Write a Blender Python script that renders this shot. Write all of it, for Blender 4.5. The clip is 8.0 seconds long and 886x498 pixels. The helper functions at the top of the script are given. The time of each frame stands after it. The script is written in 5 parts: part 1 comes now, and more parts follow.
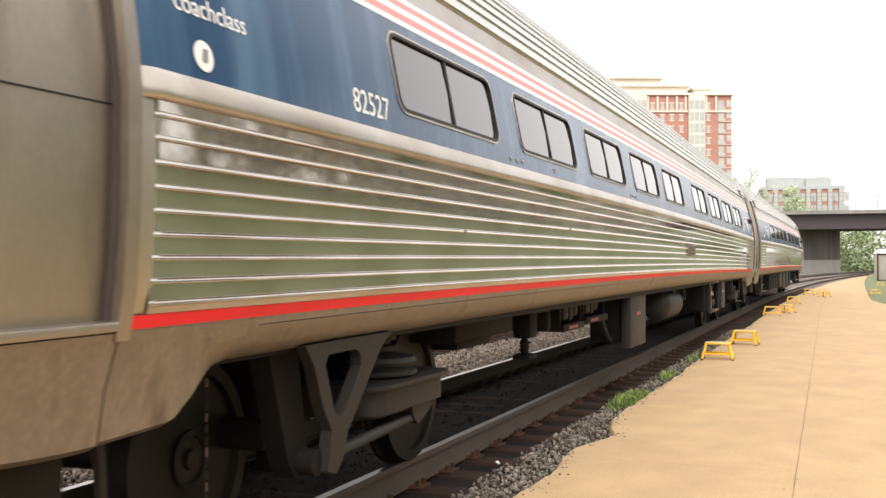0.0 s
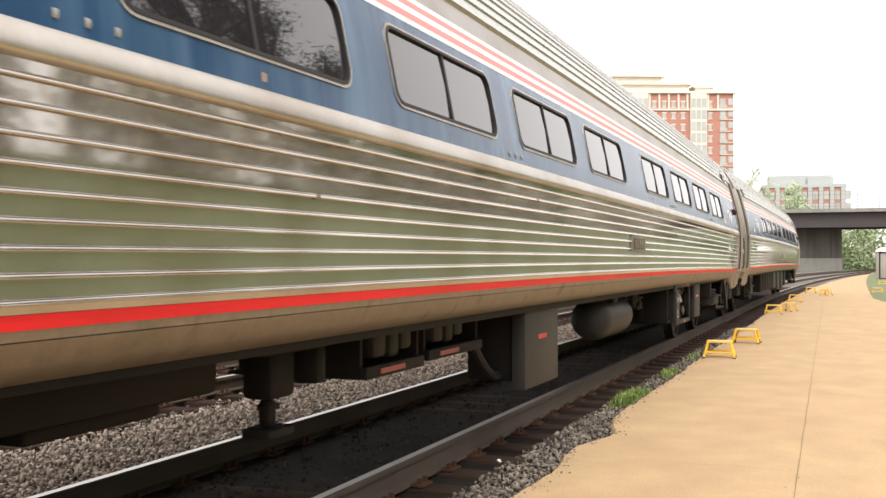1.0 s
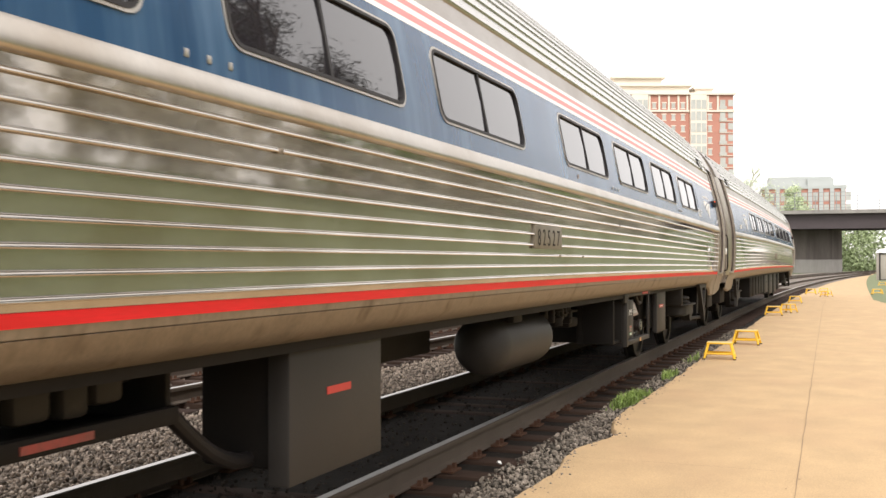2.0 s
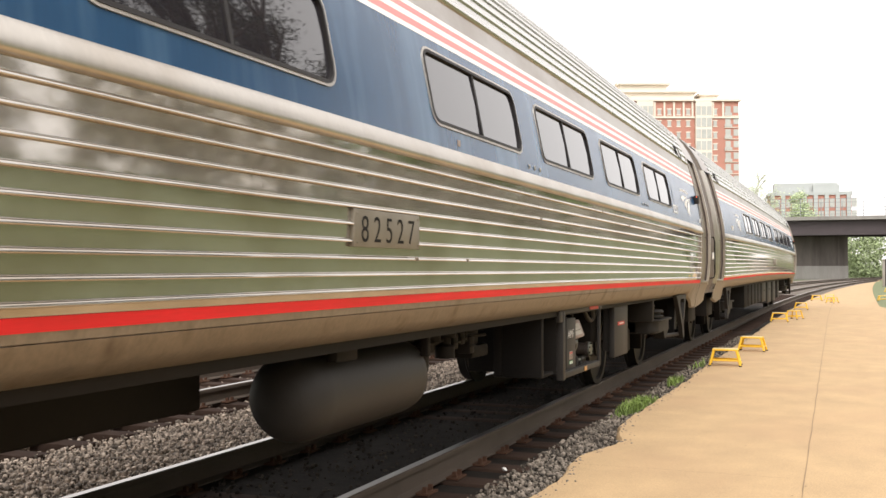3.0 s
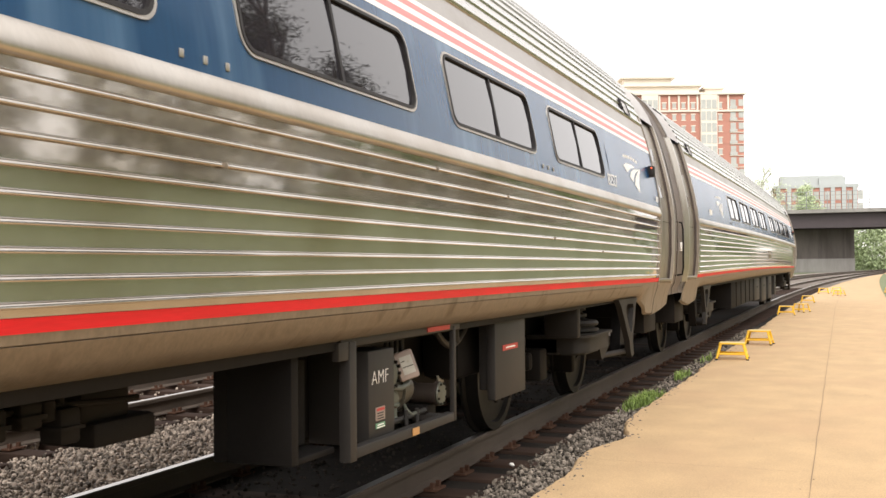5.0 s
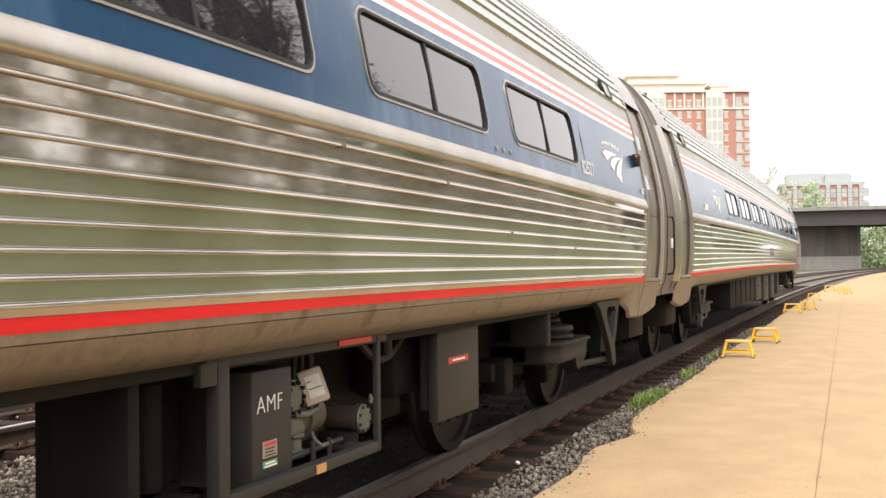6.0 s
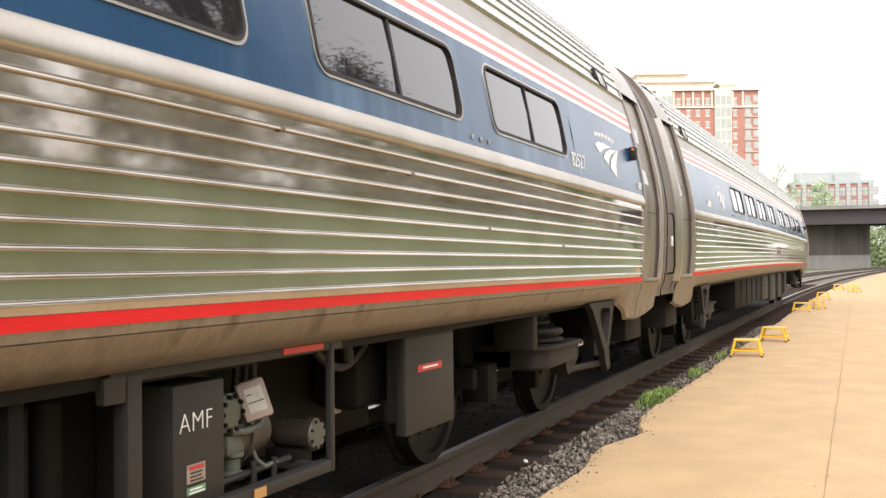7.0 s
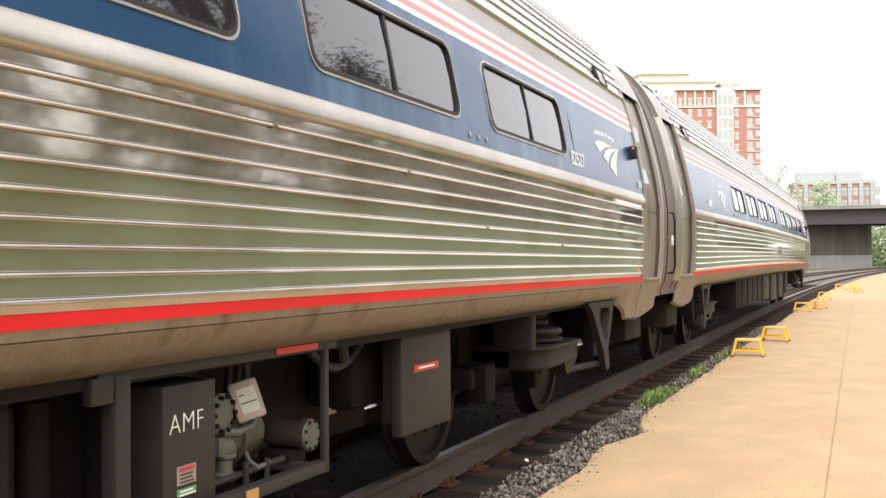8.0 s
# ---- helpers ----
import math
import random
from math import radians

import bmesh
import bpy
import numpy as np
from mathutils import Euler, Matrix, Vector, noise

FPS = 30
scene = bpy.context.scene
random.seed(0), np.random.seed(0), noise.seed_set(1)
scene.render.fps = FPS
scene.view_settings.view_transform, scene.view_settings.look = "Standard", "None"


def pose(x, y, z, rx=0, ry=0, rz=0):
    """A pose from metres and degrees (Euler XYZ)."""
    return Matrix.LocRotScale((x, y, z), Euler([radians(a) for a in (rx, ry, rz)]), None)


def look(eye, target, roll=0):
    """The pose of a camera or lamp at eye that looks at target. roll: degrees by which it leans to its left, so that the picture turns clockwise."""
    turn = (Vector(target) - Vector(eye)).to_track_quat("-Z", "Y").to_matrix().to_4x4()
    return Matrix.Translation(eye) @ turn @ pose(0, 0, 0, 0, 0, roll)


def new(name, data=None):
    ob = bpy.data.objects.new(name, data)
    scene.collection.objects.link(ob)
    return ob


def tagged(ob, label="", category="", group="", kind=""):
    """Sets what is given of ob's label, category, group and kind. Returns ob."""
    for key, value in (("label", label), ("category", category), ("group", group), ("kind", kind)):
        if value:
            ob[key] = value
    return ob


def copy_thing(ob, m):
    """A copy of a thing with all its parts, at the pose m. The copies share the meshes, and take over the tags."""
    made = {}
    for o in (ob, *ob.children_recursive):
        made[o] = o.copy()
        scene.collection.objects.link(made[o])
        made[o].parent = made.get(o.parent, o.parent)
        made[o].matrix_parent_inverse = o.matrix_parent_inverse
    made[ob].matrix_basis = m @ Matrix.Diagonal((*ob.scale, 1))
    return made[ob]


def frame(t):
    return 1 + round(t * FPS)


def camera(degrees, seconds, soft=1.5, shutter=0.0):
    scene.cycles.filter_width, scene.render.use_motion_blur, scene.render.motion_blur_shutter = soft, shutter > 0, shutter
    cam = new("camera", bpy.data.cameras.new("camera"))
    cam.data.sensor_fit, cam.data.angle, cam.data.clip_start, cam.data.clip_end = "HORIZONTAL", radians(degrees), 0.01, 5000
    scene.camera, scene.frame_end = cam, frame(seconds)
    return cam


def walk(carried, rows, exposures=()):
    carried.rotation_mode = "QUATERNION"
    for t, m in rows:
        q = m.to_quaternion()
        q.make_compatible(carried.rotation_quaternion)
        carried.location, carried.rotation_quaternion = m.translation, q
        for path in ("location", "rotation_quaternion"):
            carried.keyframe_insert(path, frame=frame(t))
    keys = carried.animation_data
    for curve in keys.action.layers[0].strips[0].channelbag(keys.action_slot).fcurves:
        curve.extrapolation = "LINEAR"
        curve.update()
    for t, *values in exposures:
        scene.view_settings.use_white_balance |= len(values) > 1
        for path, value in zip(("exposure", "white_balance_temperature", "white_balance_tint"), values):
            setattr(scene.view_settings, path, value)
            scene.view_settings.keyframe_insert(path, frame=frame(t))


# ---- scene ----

# ---------------------------------------------------------------- camera
EYE = (0.0, 0.0, 1.34)
cam = camera(46.34, 8.0, soft=1.5, shutter=0.15)
PATH = [(0, 0.751, 0.0, 21.074), (0.5, 0.682, 0.10, 21.138), (1, 0.656, 0.0, 21.162), (1.5, 0.666, 0.069, 21.094),
        (3, 1.097, 0.044, 21.449), (3.5, 1.223, 0.169, 21.469), (4, 1.179, 0.35, 21.497), (4.5, 1.063, 0.53, 21.632),
        (5, 0.879, 0.53, 21.771), (6.5, 0.756, 0.62, 22.275), (7, 0.698, 0.545, 22.517), (7.5, 0.68, 0.5, 22.622), (8, 0.645, 0.40, 22.589)]
walk(cam, [(t, pose(*EYE, 90 + p, r, y)) for t, p, r, y in PATH], [(0, 1.44, 6500, 10), (4, 1.42, 6500, 10), (5, 1.45, 6500, 10), (6.5, 1.53, 6400, 10), (8, 1.57, 6250, 10)])

# ---------------------------------------------------------------- light
world = bpy.data.worlds.new("overcast")
scene.world = world
world.use_nodes = True
wn, wl = world.node_tree.nodes, world.node_tree.links
sky = wn.new("ShaderNodeTexSky")
sky.sky_type, sky.sun_disc = "NISHITA", False
sky.sun_elevation, sky.sun_rotation = radians(52), radians(150)
sky.air_density, sky.dust_density = 1.0, 4.0
hs = wn.new("ShaderNodeHueSaturation")
hs.inputs["Saturation"].default_value = 0.08
wl.new(sky.outputs[0], hs.inputs["Color"])
cloud = wn.new("ShaderNodeMixRGB")
cloud.inputs[0].default_value, cloud.inputs[2].default_value = 0.75, (5.2, 4.95, 4.8, 1)
wl.new(hs.outputs[0], cloud.inputs[1])
wl.new(cloud.outputs[0], wn["Background"].inputs[0])
wn["Background"].inputs[1].default_value = 0.15
sun = new("sun", bpy.data.lights.new("sun", "SUN"))
sun.data.energy, sun.data.angle, sun.data.color = 0.6, radians(20), (1.0, 0.95, 0.88)
sun.matrix_world = look((20, -30, 45), (0, 5, 0))

# ---------------------------------------------------------------- materials
def material(name, colour, rough=0.6, metal=0.0, vary=0.15, scale=3.0, fine=60.0, bump=0.15, stain_sheen=None, stain_sheen_amount=0.0,
             stretch=(1, 1, 1), spec=0.5, rough_vary=0.1, island=0.0, per_object=0.0, emission=0.0, stain_sheen_scale=0.6, mix=0.4, spread=(0.45, 0.72), fine_bump=False):
    """Two scales of noise on colour and roughness, with a fine bump; a second colour in broad patches, for dirt and
    painted reflections.
    """
    m = bpy.data.materials.new(name)
    m.use_nodes = True
    n, l = m.node_tree.nodes, m.node_tree.links
    b = n["Principled BSDF"]
    b.inputs["Roughness"].default_value, b.inputs["Metallic"].default_value = rough, metal
    b.inputs["Specular IOR Level"].default_value = spec
    co = n.new("ShaderNodeTexCoord")
    mp = n.new("ShaderNodeMapping")
    mp.inputs["Scale"].default_value = stretch
    l.new(co.outputs["Object"], mp.inputs["Vector"])
    def tex(s, detail=4.0):
        t = n.new("ShaderNodeTexNoise")
        t.inputs["Scale"].default_value, t.inputs["Detail"].default_value = s, detail
        l.new(mp.outputs[0], t.inputs["Vector"])
        return t.outputs["Fac"]
    def math_node(op, a, c):
        k = n.new("ShaderNodeMath")
        k.operation = op
        for i, v in enumerate((a, c)):
            if isinstance(v, (int, float)):
                k.inputs[i].default_value = v
            else:
                l.new(v, k.inputs[i])
        return k.outputs[0]
    broad, grain = tex(scale), tex(fine, 2.0)
    both = math_node("ADD", math_node("MULTIPLY", broad, 1 - mix), math_node("MULTIPLY", grain, mix))
    if island:
        g = n.new("ShaderNodeNewGeometry")
        both = math_node("ADD", math_node("MULTIPLY", both, 1 - island), math_node("MULTIPLY", g.outputs["Random Per Island"], island))
    if per_object:
        oi = n.new("ShaderNodeObjectInfo")
        both = math_node("ADD", math_node("MULTIPLY", both, 1 - per_object), math_node("MULTIPLY", oi.outputs["Random"], per_object))
    ramp = n.new("ShaderNodeValToRGB")
    lo = [max(0.0, c * (1 - vary)) for c in colour]
    hi = [min(1.0, c * (1 + vary)) for c in colour]
    ramp.color_ramp.elements[0].position, ramp.color_ramp.elements[1].position = 0.25, 0.75
    ramp.color_ramp.elements[0].color, ramp.color_ramp.elements[1].color = (*lo, 1), (*hi, 1)
    l.new(both, ramp.inputs[0])
    out = ramp.outputs[0]
    if stain_sheen:
        s = n.new("ShaderNodeValToRGB")
        s.color_ramp.elements[0].position, s.color_ramp.elements[1].position = spread
        l.new(tex(stain_sheen_scale, 6.0), s.inputs[0])
        mx = n.new("ShaderNodeMixRGB")
        mx.inputs[2].default_value = (*stain_sheen, 1)
        l.new(math_node("MULTIPLY", s.outputs[0], stain_sheen_amount), mx.inputs[0])
        l.new(out, mx.inputs[1])
        out = mx.outputs[0]
    l.new(out, b.inputs["Base Color"])
    l.new(math_node("ADD", math_node("MULTIPLY", both, 2 * rough_vary), rough - rough_vary), b.inputs["Roughness"])
    if bump:
        bp = n.new("ShaderNodeBump")
        bp.inputs["Strength"].default_value, bp.inputs["Distance"].default_value = bump, 0.01
        l.new(grain if fine_bump else both, bp.inputs["Height"])
        l.new(bp.outputs[0], b.inputs["Normal"])
    if emission:
        l.new(out, b.inputs["Emission Color"])
        b.inputs["Emission Strength"].default_value = emission
    return m


M = dict(
    steel=material("fluted steel", (0.445, 0.42, 0.387), 0.055, 0.86, 0.16, 2.2, 45, 0.010, (0.31, 0.265, 0.20), 0.6, (1, 0.5, 1), rough_vary=0.02, stain_sheen_scale=3.2, spread=(0.44, 0.68)),
    plain=material("brushed steel", (0.50, 0.465, 0.42), 0.38, 1.0, 0.14, 2.0, 60, 0.06, (0.30, 0.235, 0.17), 0.6, (1, 1, 0.4), stain_sheen_scale=1.8, rough_vary=0.08),
    vest=material("dull vestibule steel", (0.37, 0.33, 0.285), 0.42, 1.0, 0.16, 2.0, 60, 0.08, (0.15, 0.11, 0.08), 0.7, (1, 1, 0.4), stain_sheen_scale=2.6, spread=(0.44, 0.66)),
    sill=material("grimy sill steel", (0.25, 0.21, 0.168), 0.5, 0.65, 0.34, 7.0, 70, 0.06, (0.085, 0.058, 0.038), 0.7, (1, 1, 0.45), stain_sheen_scale=7.0, rough_vary=0.12, mix=0.45, spread=(0.54, 0.72)),
    letter=material("dull letterboard steel", (0.44, 0.41, 0.385), 0.42, 1.0, 0.14, 2.0, 60, 0.06, (0.26, 0.21, 0.17), 0.5, (1, 0.5, 1), stain_sheen_scale=3.0),
    roofsteel=material("roof steel", (0.46, 0.445, 0.425), 0.28, 1.0, 0.08, 1.0, 40, 0.05, (0.45, 0.42, 0.38), 0.3, (1, 0.1, 1)),
    # the paler upright streaks are reflections painted into the blue
    blue=material("blue paint", (0.008, 0.047, 0.115), 0.25, 0.0, 0.16, 1.4, 50, 0.02, (0.070, 0.140, 0.235), 0.75, (1, 1.5, 0.09), spec=0.36, rough_vary=0.04, stain_sheen_scale=2.6, spread=(0.47, 0.70)),
    red=material("red stripe", (0.74, 0.022, 0.028), 0.5, 0.0, 0.14, 6, 60, 0.03, (0.50, 0.025, 0.022), 0.55, (1, 0.25, 3), spec=0.2, stain_sheen_scale=4.0),
    pink=material("faded red stripe", (0.70, 0.25, 0.25), 0.5, 0.0, 0.10, 3, 60, 0.03),
    white=material("white stripe", (0.78, 0.77, 0.74), 0.45, 0.0, 0.04, 3, 60, 0.03),
    pane=material("tinted window pane", (0.020, 0.018, 0.022), 0.025, 0.0, 0.1, 3, 60, 0.0, spec=0.9, rough_vary=0.005),
    rubber=material("black rubber", (0.014, 0.012, 0.012), 0.55, 0.0, 0.2, 8, 80, 0.1, spec=0.3),
    shroud=material("grey shroud rubber", (0.125, 0.098, 0.085), 0.55, 0.0, 0.2, 2, 40, 0.1, (0.075, 0.055, 0.045), 0.5, (1, 1, 0.3), stain_sheen_scale=3.0),
    seal=material("brown rubber seal", (0.05, 0.036, 0.03), 0.6, 0.0, 0.2, 8, 80, 0.1),
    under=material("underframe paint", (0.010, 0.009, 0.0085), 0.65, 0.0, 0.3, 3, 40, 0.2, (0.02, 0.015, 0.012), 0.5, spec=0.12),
    box=material("grey equipment paint", (0.027, 0.0245, 0.023), 0.55, 0.0, 0.14, 3, 60, 0.08, (0.022, 0.019, 0.017), 0.4, spec=0.3),
    truck=material("grey truck casting", (0.021, 0.0185, 0.017), 0.6, 0.0, 0.2, 4, 50, 0.2, (0.018, 0.015, 0.012), 0.5, spec=0.25),
    wheel=material("wheel steel", (0.017, 0.0155, 0.014), 0.5, 0.3, 0.25, 5, 50, 0.1, (0.025, 0.02, 0.015), 0.5, spec=0.2),
    shiny=material("worn tread steel", (0.32, 0.30, 0.285), 0.36, 1.0, 0.08, 4, 60, 0.03),
    rail=material("rusty rail side", (0.105, 0.083, 0.067), 0.75, 0.2, 0.2, 4, 60, 0.2, (0.06, 0.045, 0.036), 0.5, spec=0.2),
    tie=material("weathered tie timber", (0.032, 0.020, 0.015), 0.9, 0.0, 0.35, 3, 30, 0.6, (0.065, 0.042, 0.032), 0.4, (0.2, 1, 1), per_object=0.25, spec=0.1),
    rust=material("rust", (0.085, 0.045, 0.030), 0.9, 0.0, 0.3, 8, 80, 0.3, spec=0.1),
    ballast=material("ballast stone", (0.295, 0.245, 0.20), 0.9, 0.0, 0.75, 6, 60, 0.3, (0.16, 0.13, 0.11), 0.4, island=0.6, spec=0.2),
    shoulder=material("grey shoulder stone", (0.165, 0.14, 0.115), 0.9, 0.0, 0.85, 6, 60, 0.3, (0.07, 0.055, 0.045), 0.5, island=0.6, spec=0.2),
    # oil-dark stones whose colour also holds the shade under the train
    oily=material("oily shade-darkened ballast", (0.045, 0.037, 0.031), 0.85, 0.0, 0.5, 6, 60, 0.3, island=0.6, spec=0.1),
    gravel=material("ballast bed", (0.20, 0.172, 0.148), 0.95, 0.0, 0.5, 12, 60, 1.0, spec=0.1),
    pave=material("tan concrete", (0.43, 0.293, 0.155), 0.85, 0.0, 0.32, 2.5, 110, 0.16, (0.36, 0.225, 0.125), 0.35, (1, 0.8, 1), stain_sheen_scale=0.9, mix=0.65, spread=(0.46, 0.68), fine_bump=True),
    seam=material("dark joint", (0.22, 0.15, 0.09), 0.95),
    yellow=material("yellow paint", (0.80, 0.47, 0.02), 0.45, 0.0, 0.08, 6, 60, 0.05, (0.5, 0.3, 0.05), 0.3),
    grip=material("worn tread mat", (0.60, 0.48, 0.25), 0.8, 0.0, 0.2, 10, 80, 0.2),
    grass=material("grass", (0.132, 0.156, 0.06), 0.8, 0.0, 0.4, 2, 40, 0.3, island=0.4),
    lawn=material("lawn soil", (0.085, 0.105, 0.045), 0.95, 0.0, 0.35, 1.5, 60, 0.6),
    weed=material("fresh weed", (0.17, 0.24, 0.05), 0.7, 0.0, 0.4, 8, 60, 0.0, island=0.6),
    # kept pale so that the added hedgerow reflects lightly in the steel
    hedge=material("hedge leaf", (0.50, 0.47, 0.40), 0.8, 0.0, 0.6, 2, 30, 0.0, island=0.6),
    # thicket and far trees: distance haze is mixed into these leaf colours
    thicket=material("haze-paled thicket leaf", (0.23, 0.28, 0.14), 0.8, 0.0, 0.35, 2, 30, 0.0, island=0.6),
    hazy=material("haze-paled leaf", (0.50, 0.57, 0.36), 0.8, 0.0, 0.4, 2, 30, 0.0, island=0.6),
    leaf=material("spring leaf", (0.16, 0.215, 0.075), 0.7, 0.0, 0.5, 2, 30, 0.0, island=0.6),
    # spring leaf darkened to paint a backlit silhouette in the window reflections
    backlit_leaf=material("backlit spring leaf", (0.055, 0.065, 0.032), 0.7, 0.0, 0.5, 2, 30, 0.0, island=0.5),
    brown=material("oily brown motor paint", (0.042, 0.031, 0.025), 0.5, 0.0, 0.25, 9, 50, 0.1),
    bark=material("bark", (0.10, 0.08, 0.06), 0.9, 0.0, 0.3, 6, 40, 0.5),
    # brick, trim and glazing are lightened to put distance haze in their colour
    brick=material("red brick", (0.44, 0.205, 0.155), 0.85, 0.0, 0.12, 0.3, 4, 0.05),
    cream=material("cream trim", (0.70, 0.63, 0.54), 0.8, 0.0, 0.06, 0.3, 4, 0.03),
    glass=material("haze-paled glazing", (0.42, 0.42, 0.39), 0.2, 0.0, 0.2, 0.5, 4, 0.0),
    concrete=material("pier concrete", (0.15, 0.13, 0.118), 0.9, 0.0, 0.2, 0.4, 6, 0.1, (0.055, 0.047, 0.042), 0.8, (1, 1, 0.15)),
    crash=material("crash wall concrete", (0.28, 0.265, 0.245), 0.9, 0.0, 0.2, 0.4, 6, 0.1, (0.17, 0.16, 0.15), 0.6, (1, 1, 0.15)),
    girder=material("dark bridge girder", (0.055, 0.042, 0.045), 0.6, 0.0, 0.2, 0.5, 6, 0.05),
    palegrey=material("pale cladding", (0.42, 0.44, 0.43), 0.8, 0.0, 0.06, 0.3, 4, 0.03),
    steelgrey=material("galvanised steel", (0.26, 0.27, 0.275), 0.55, 0.3, 0.1, 1, 10, 0.0),
    beige=material("faded plastic", (0.36, 0.33, 0.29), 0.6, 0.0, 0.08, 2, 20, 0.03),
    sage=material("pale green casting", (0.078, 0.088, 0.074), 0.5, 0.0, 0.15, 6, 40, 0.1, (0.15, 0.13, 0.08), 0.5),
    olive=material("oily brown casting", (0.05, 0.043, 0.03), 0.5, 0.0, 0.25, 6, 40, 0.2),
    pinkbox=material("pale gauge case", (0.28, 0.22, 0.19), 0.5, 0.0, 0.1, 6, 40, 0.05),
    dial=material("pale dial", (0.40, 0.38, 0.33), 0.3, 0.0, 0.15, 20, 60, 0.0),
    label_white=material("label white", (0.75, 0.73, 0.70), 0.5, 0.0, 0.05),
    label_red=material("label red", (0.42, 0.035, 0.03), 0.5, 0.0, 0.1),
    label_green=material("label green", (0.11, 0.25, 0.15), 0.5, 0.0, 0.1),
    # near-black from oil and from train shade painted into the colour
    bed=material("oily shade-darkened bed", (0.020, 0.017, 0.0145), 0.9, 0.0, 0.5, 9, 60, 0.8, (0.035, 0.030, 0.026), 0.5, spec=0.08, stain_sheen_scale=2.0),
    # a darker, mottled version of the label red
    case_red=material("dark red reflector", (0.24, 0.04, 0.035), 0.5, 0.0, 0.3, 20, 60, 0.0, (0.10, 0.05, 0.04), 0.5, stain_sheen_scale=14.0),
    plate=material("dull number plate", (0.20, 0.178, 0.14), 0.55, 0.4, 0.15, 4, 60, 0.05, (0.13, 0.11, 0.085), 0.5, (1, 1, 0.4), stain_sheen_scale=5.0),
    # twigs lightened to carry the same painted haze
    hazy_bark=material("haze-paled twig", (0.42, 0.40, 0.33), 0.9, 0.0, 0.2, 2, 20, 0.0),
    amber=material("amber reflector", (0.42, 0.22, 0.08), 0.35, 0.0, 0.1),
    lamp=material("red marker lamp", (0.9, 0.12, 0.04), 0.4, 0.0, 0.02, emission=0.3),
)

# ---------------------------------------------------------------- mesh helpers
def mesh_of(name, bm, mat, smooth=True):
    me = bpy.data.meshes.new(name)
    bm.to_mesh(me)
    bm.free()
    me.materials.append(mat)
    if smooth:
        me.shade_smooth()
        me.set_sharp_from_angle(angle=radians(32))
    return me


def part(name, bm, mat, parent=None, label="", smooth=True):
    """Links a bmesh as one mesh object, under parent where there is one."""
    ob = new(name, mesh_of(name, bm, mat, smooth))
    if parent:
        ob.parent = parent
    return tagged(ob, label)


def thing(name, label, category, group="", kind="", m=None):
    e = new(name)
    if m is not None:
        e.matrix_basis = m
    return tagged(e, label, category, group, kind)


def box(bm, x0, x1, y0, y1, z0, z1, bevel=0.0):
    r = bmesh.ops.create_cube(bm, size=1.0, matrix=Matrix.Translation(((x0 + x1) / 2, (y0 + y1) / 2, (z0 + z1) / 2)) @ Matrix.Diagonal((abs(x1 - x0), abs(y1 - y0), abs(z1 - z0), 1)))
    if bevel:
        edges = list({e for v in r["verts"] for e in v.link_edges})
        bmesh.ops.bevel(bm, geom=edges, offset=bevel, segments=2, profile=0.5, affect="EDGES")
    return bm


def boxes(*lists, bevel=0.0):
    bm = bmesh.new()
    for b in lists:
        box(bm, *b, bevel=bevel)
    return bm


def rod(bm, a, b, r0, r1=None, n=10):
    """A tapered round bar from a to b."""
    a, b = Vector(a), Vector(b)
    d = b - a
    m = Matrix.Translation((a + b) / 2) @ d.to_track_quat("Z", "Y").to_matrix().to_4x4()
    bmesh.ops.create_cone(bm, cap_ends=True, segments=n, radius1=r0, radius2=r0 if r1 is None else r1, depth=d.length, matrix=m)
    return bm


def tube(bm, pts, r, n=8):
    """A round bar bent through points, in one piece."""
    pts = [Vector(p) for p in pts]
    rings = []
    for i, p in enumerate(pts):
        d = (pts[min(i + 1, len(pts) - 1)] - pts[max(i - 1, 0)]).normalized()
        a = d.orthogonal() if abs(d.x) > 0.9 else d.cross(Vector((1, 0, 0))).normalized()
        b = d.cross(a).normalized()
        a = a.normalized()
        rings.append([bm.verts.new(p + (a * math.cos(k * math.tau / n) + b * math.sin(k * math.tau / n)) * r) for k in range(n)])
    for p, q in zip(rings, rings[1:]):
        for i in range(n):
            bm.faces.new((p[i], p[(i + 1) % n], q[(i + 1) % n], q[i]))
    bm.faces.new(rings[0]), bm.faces.new(rings[-1][::-1])
    bmesh.ops.recalc_face_normals(bm, faces=bm.faces)
    return bm


def turned(bm, outline, origin, axis="Y", n=24):
    """A solid of revolution: outline of (radius, along), about an axis through origin."""
    rings = []
    for r, a in outline:
        ring = []
        for i in range(n):
            c, s = math.cos(i * math.tau / n) * r, math.sin(i * math.tau / n) * r
            p = {"Y": (c, a, s), "X": (a, c, s), "Z": (c, s, a)}[axis]
            ring.append(bm.verts.new(Vector(origin) + Vector(p)))
        rings.append(ring)
    for p, q in zip(rings, rings[1:]):
        for i in range(n):
            bm.faces.new((p[i], p[(i + 1) % n], q[(i + 1) % n], q[i]))
    bm.faces.new(rings[0][::-1]), bm.faces.new(rings[-1])
    bmesh.ops.recalc_face_normals(bm, faces=bm.faces)
    return bm


def plate(bm, outline, x0, x1):
    """A flat plate cut to an outline of (y, z), between two planes of x."""
    a = [bm.verts.new((x0, y, z)) for y, z in outline]
    b = [bm.verts.new((x1, y, z)) for y, z in outline]
    bm.faces.new(a), bm.faces.new(b[::-1])
    k = len(a)
    for i in range(k):
        bm.faces.new((a[i], b[i], b[(i + 1) % k], a[(i + 1) % k]))
    bmesh.ops.recalc_face_normals(bm, faces=bm.faces)
    return bm


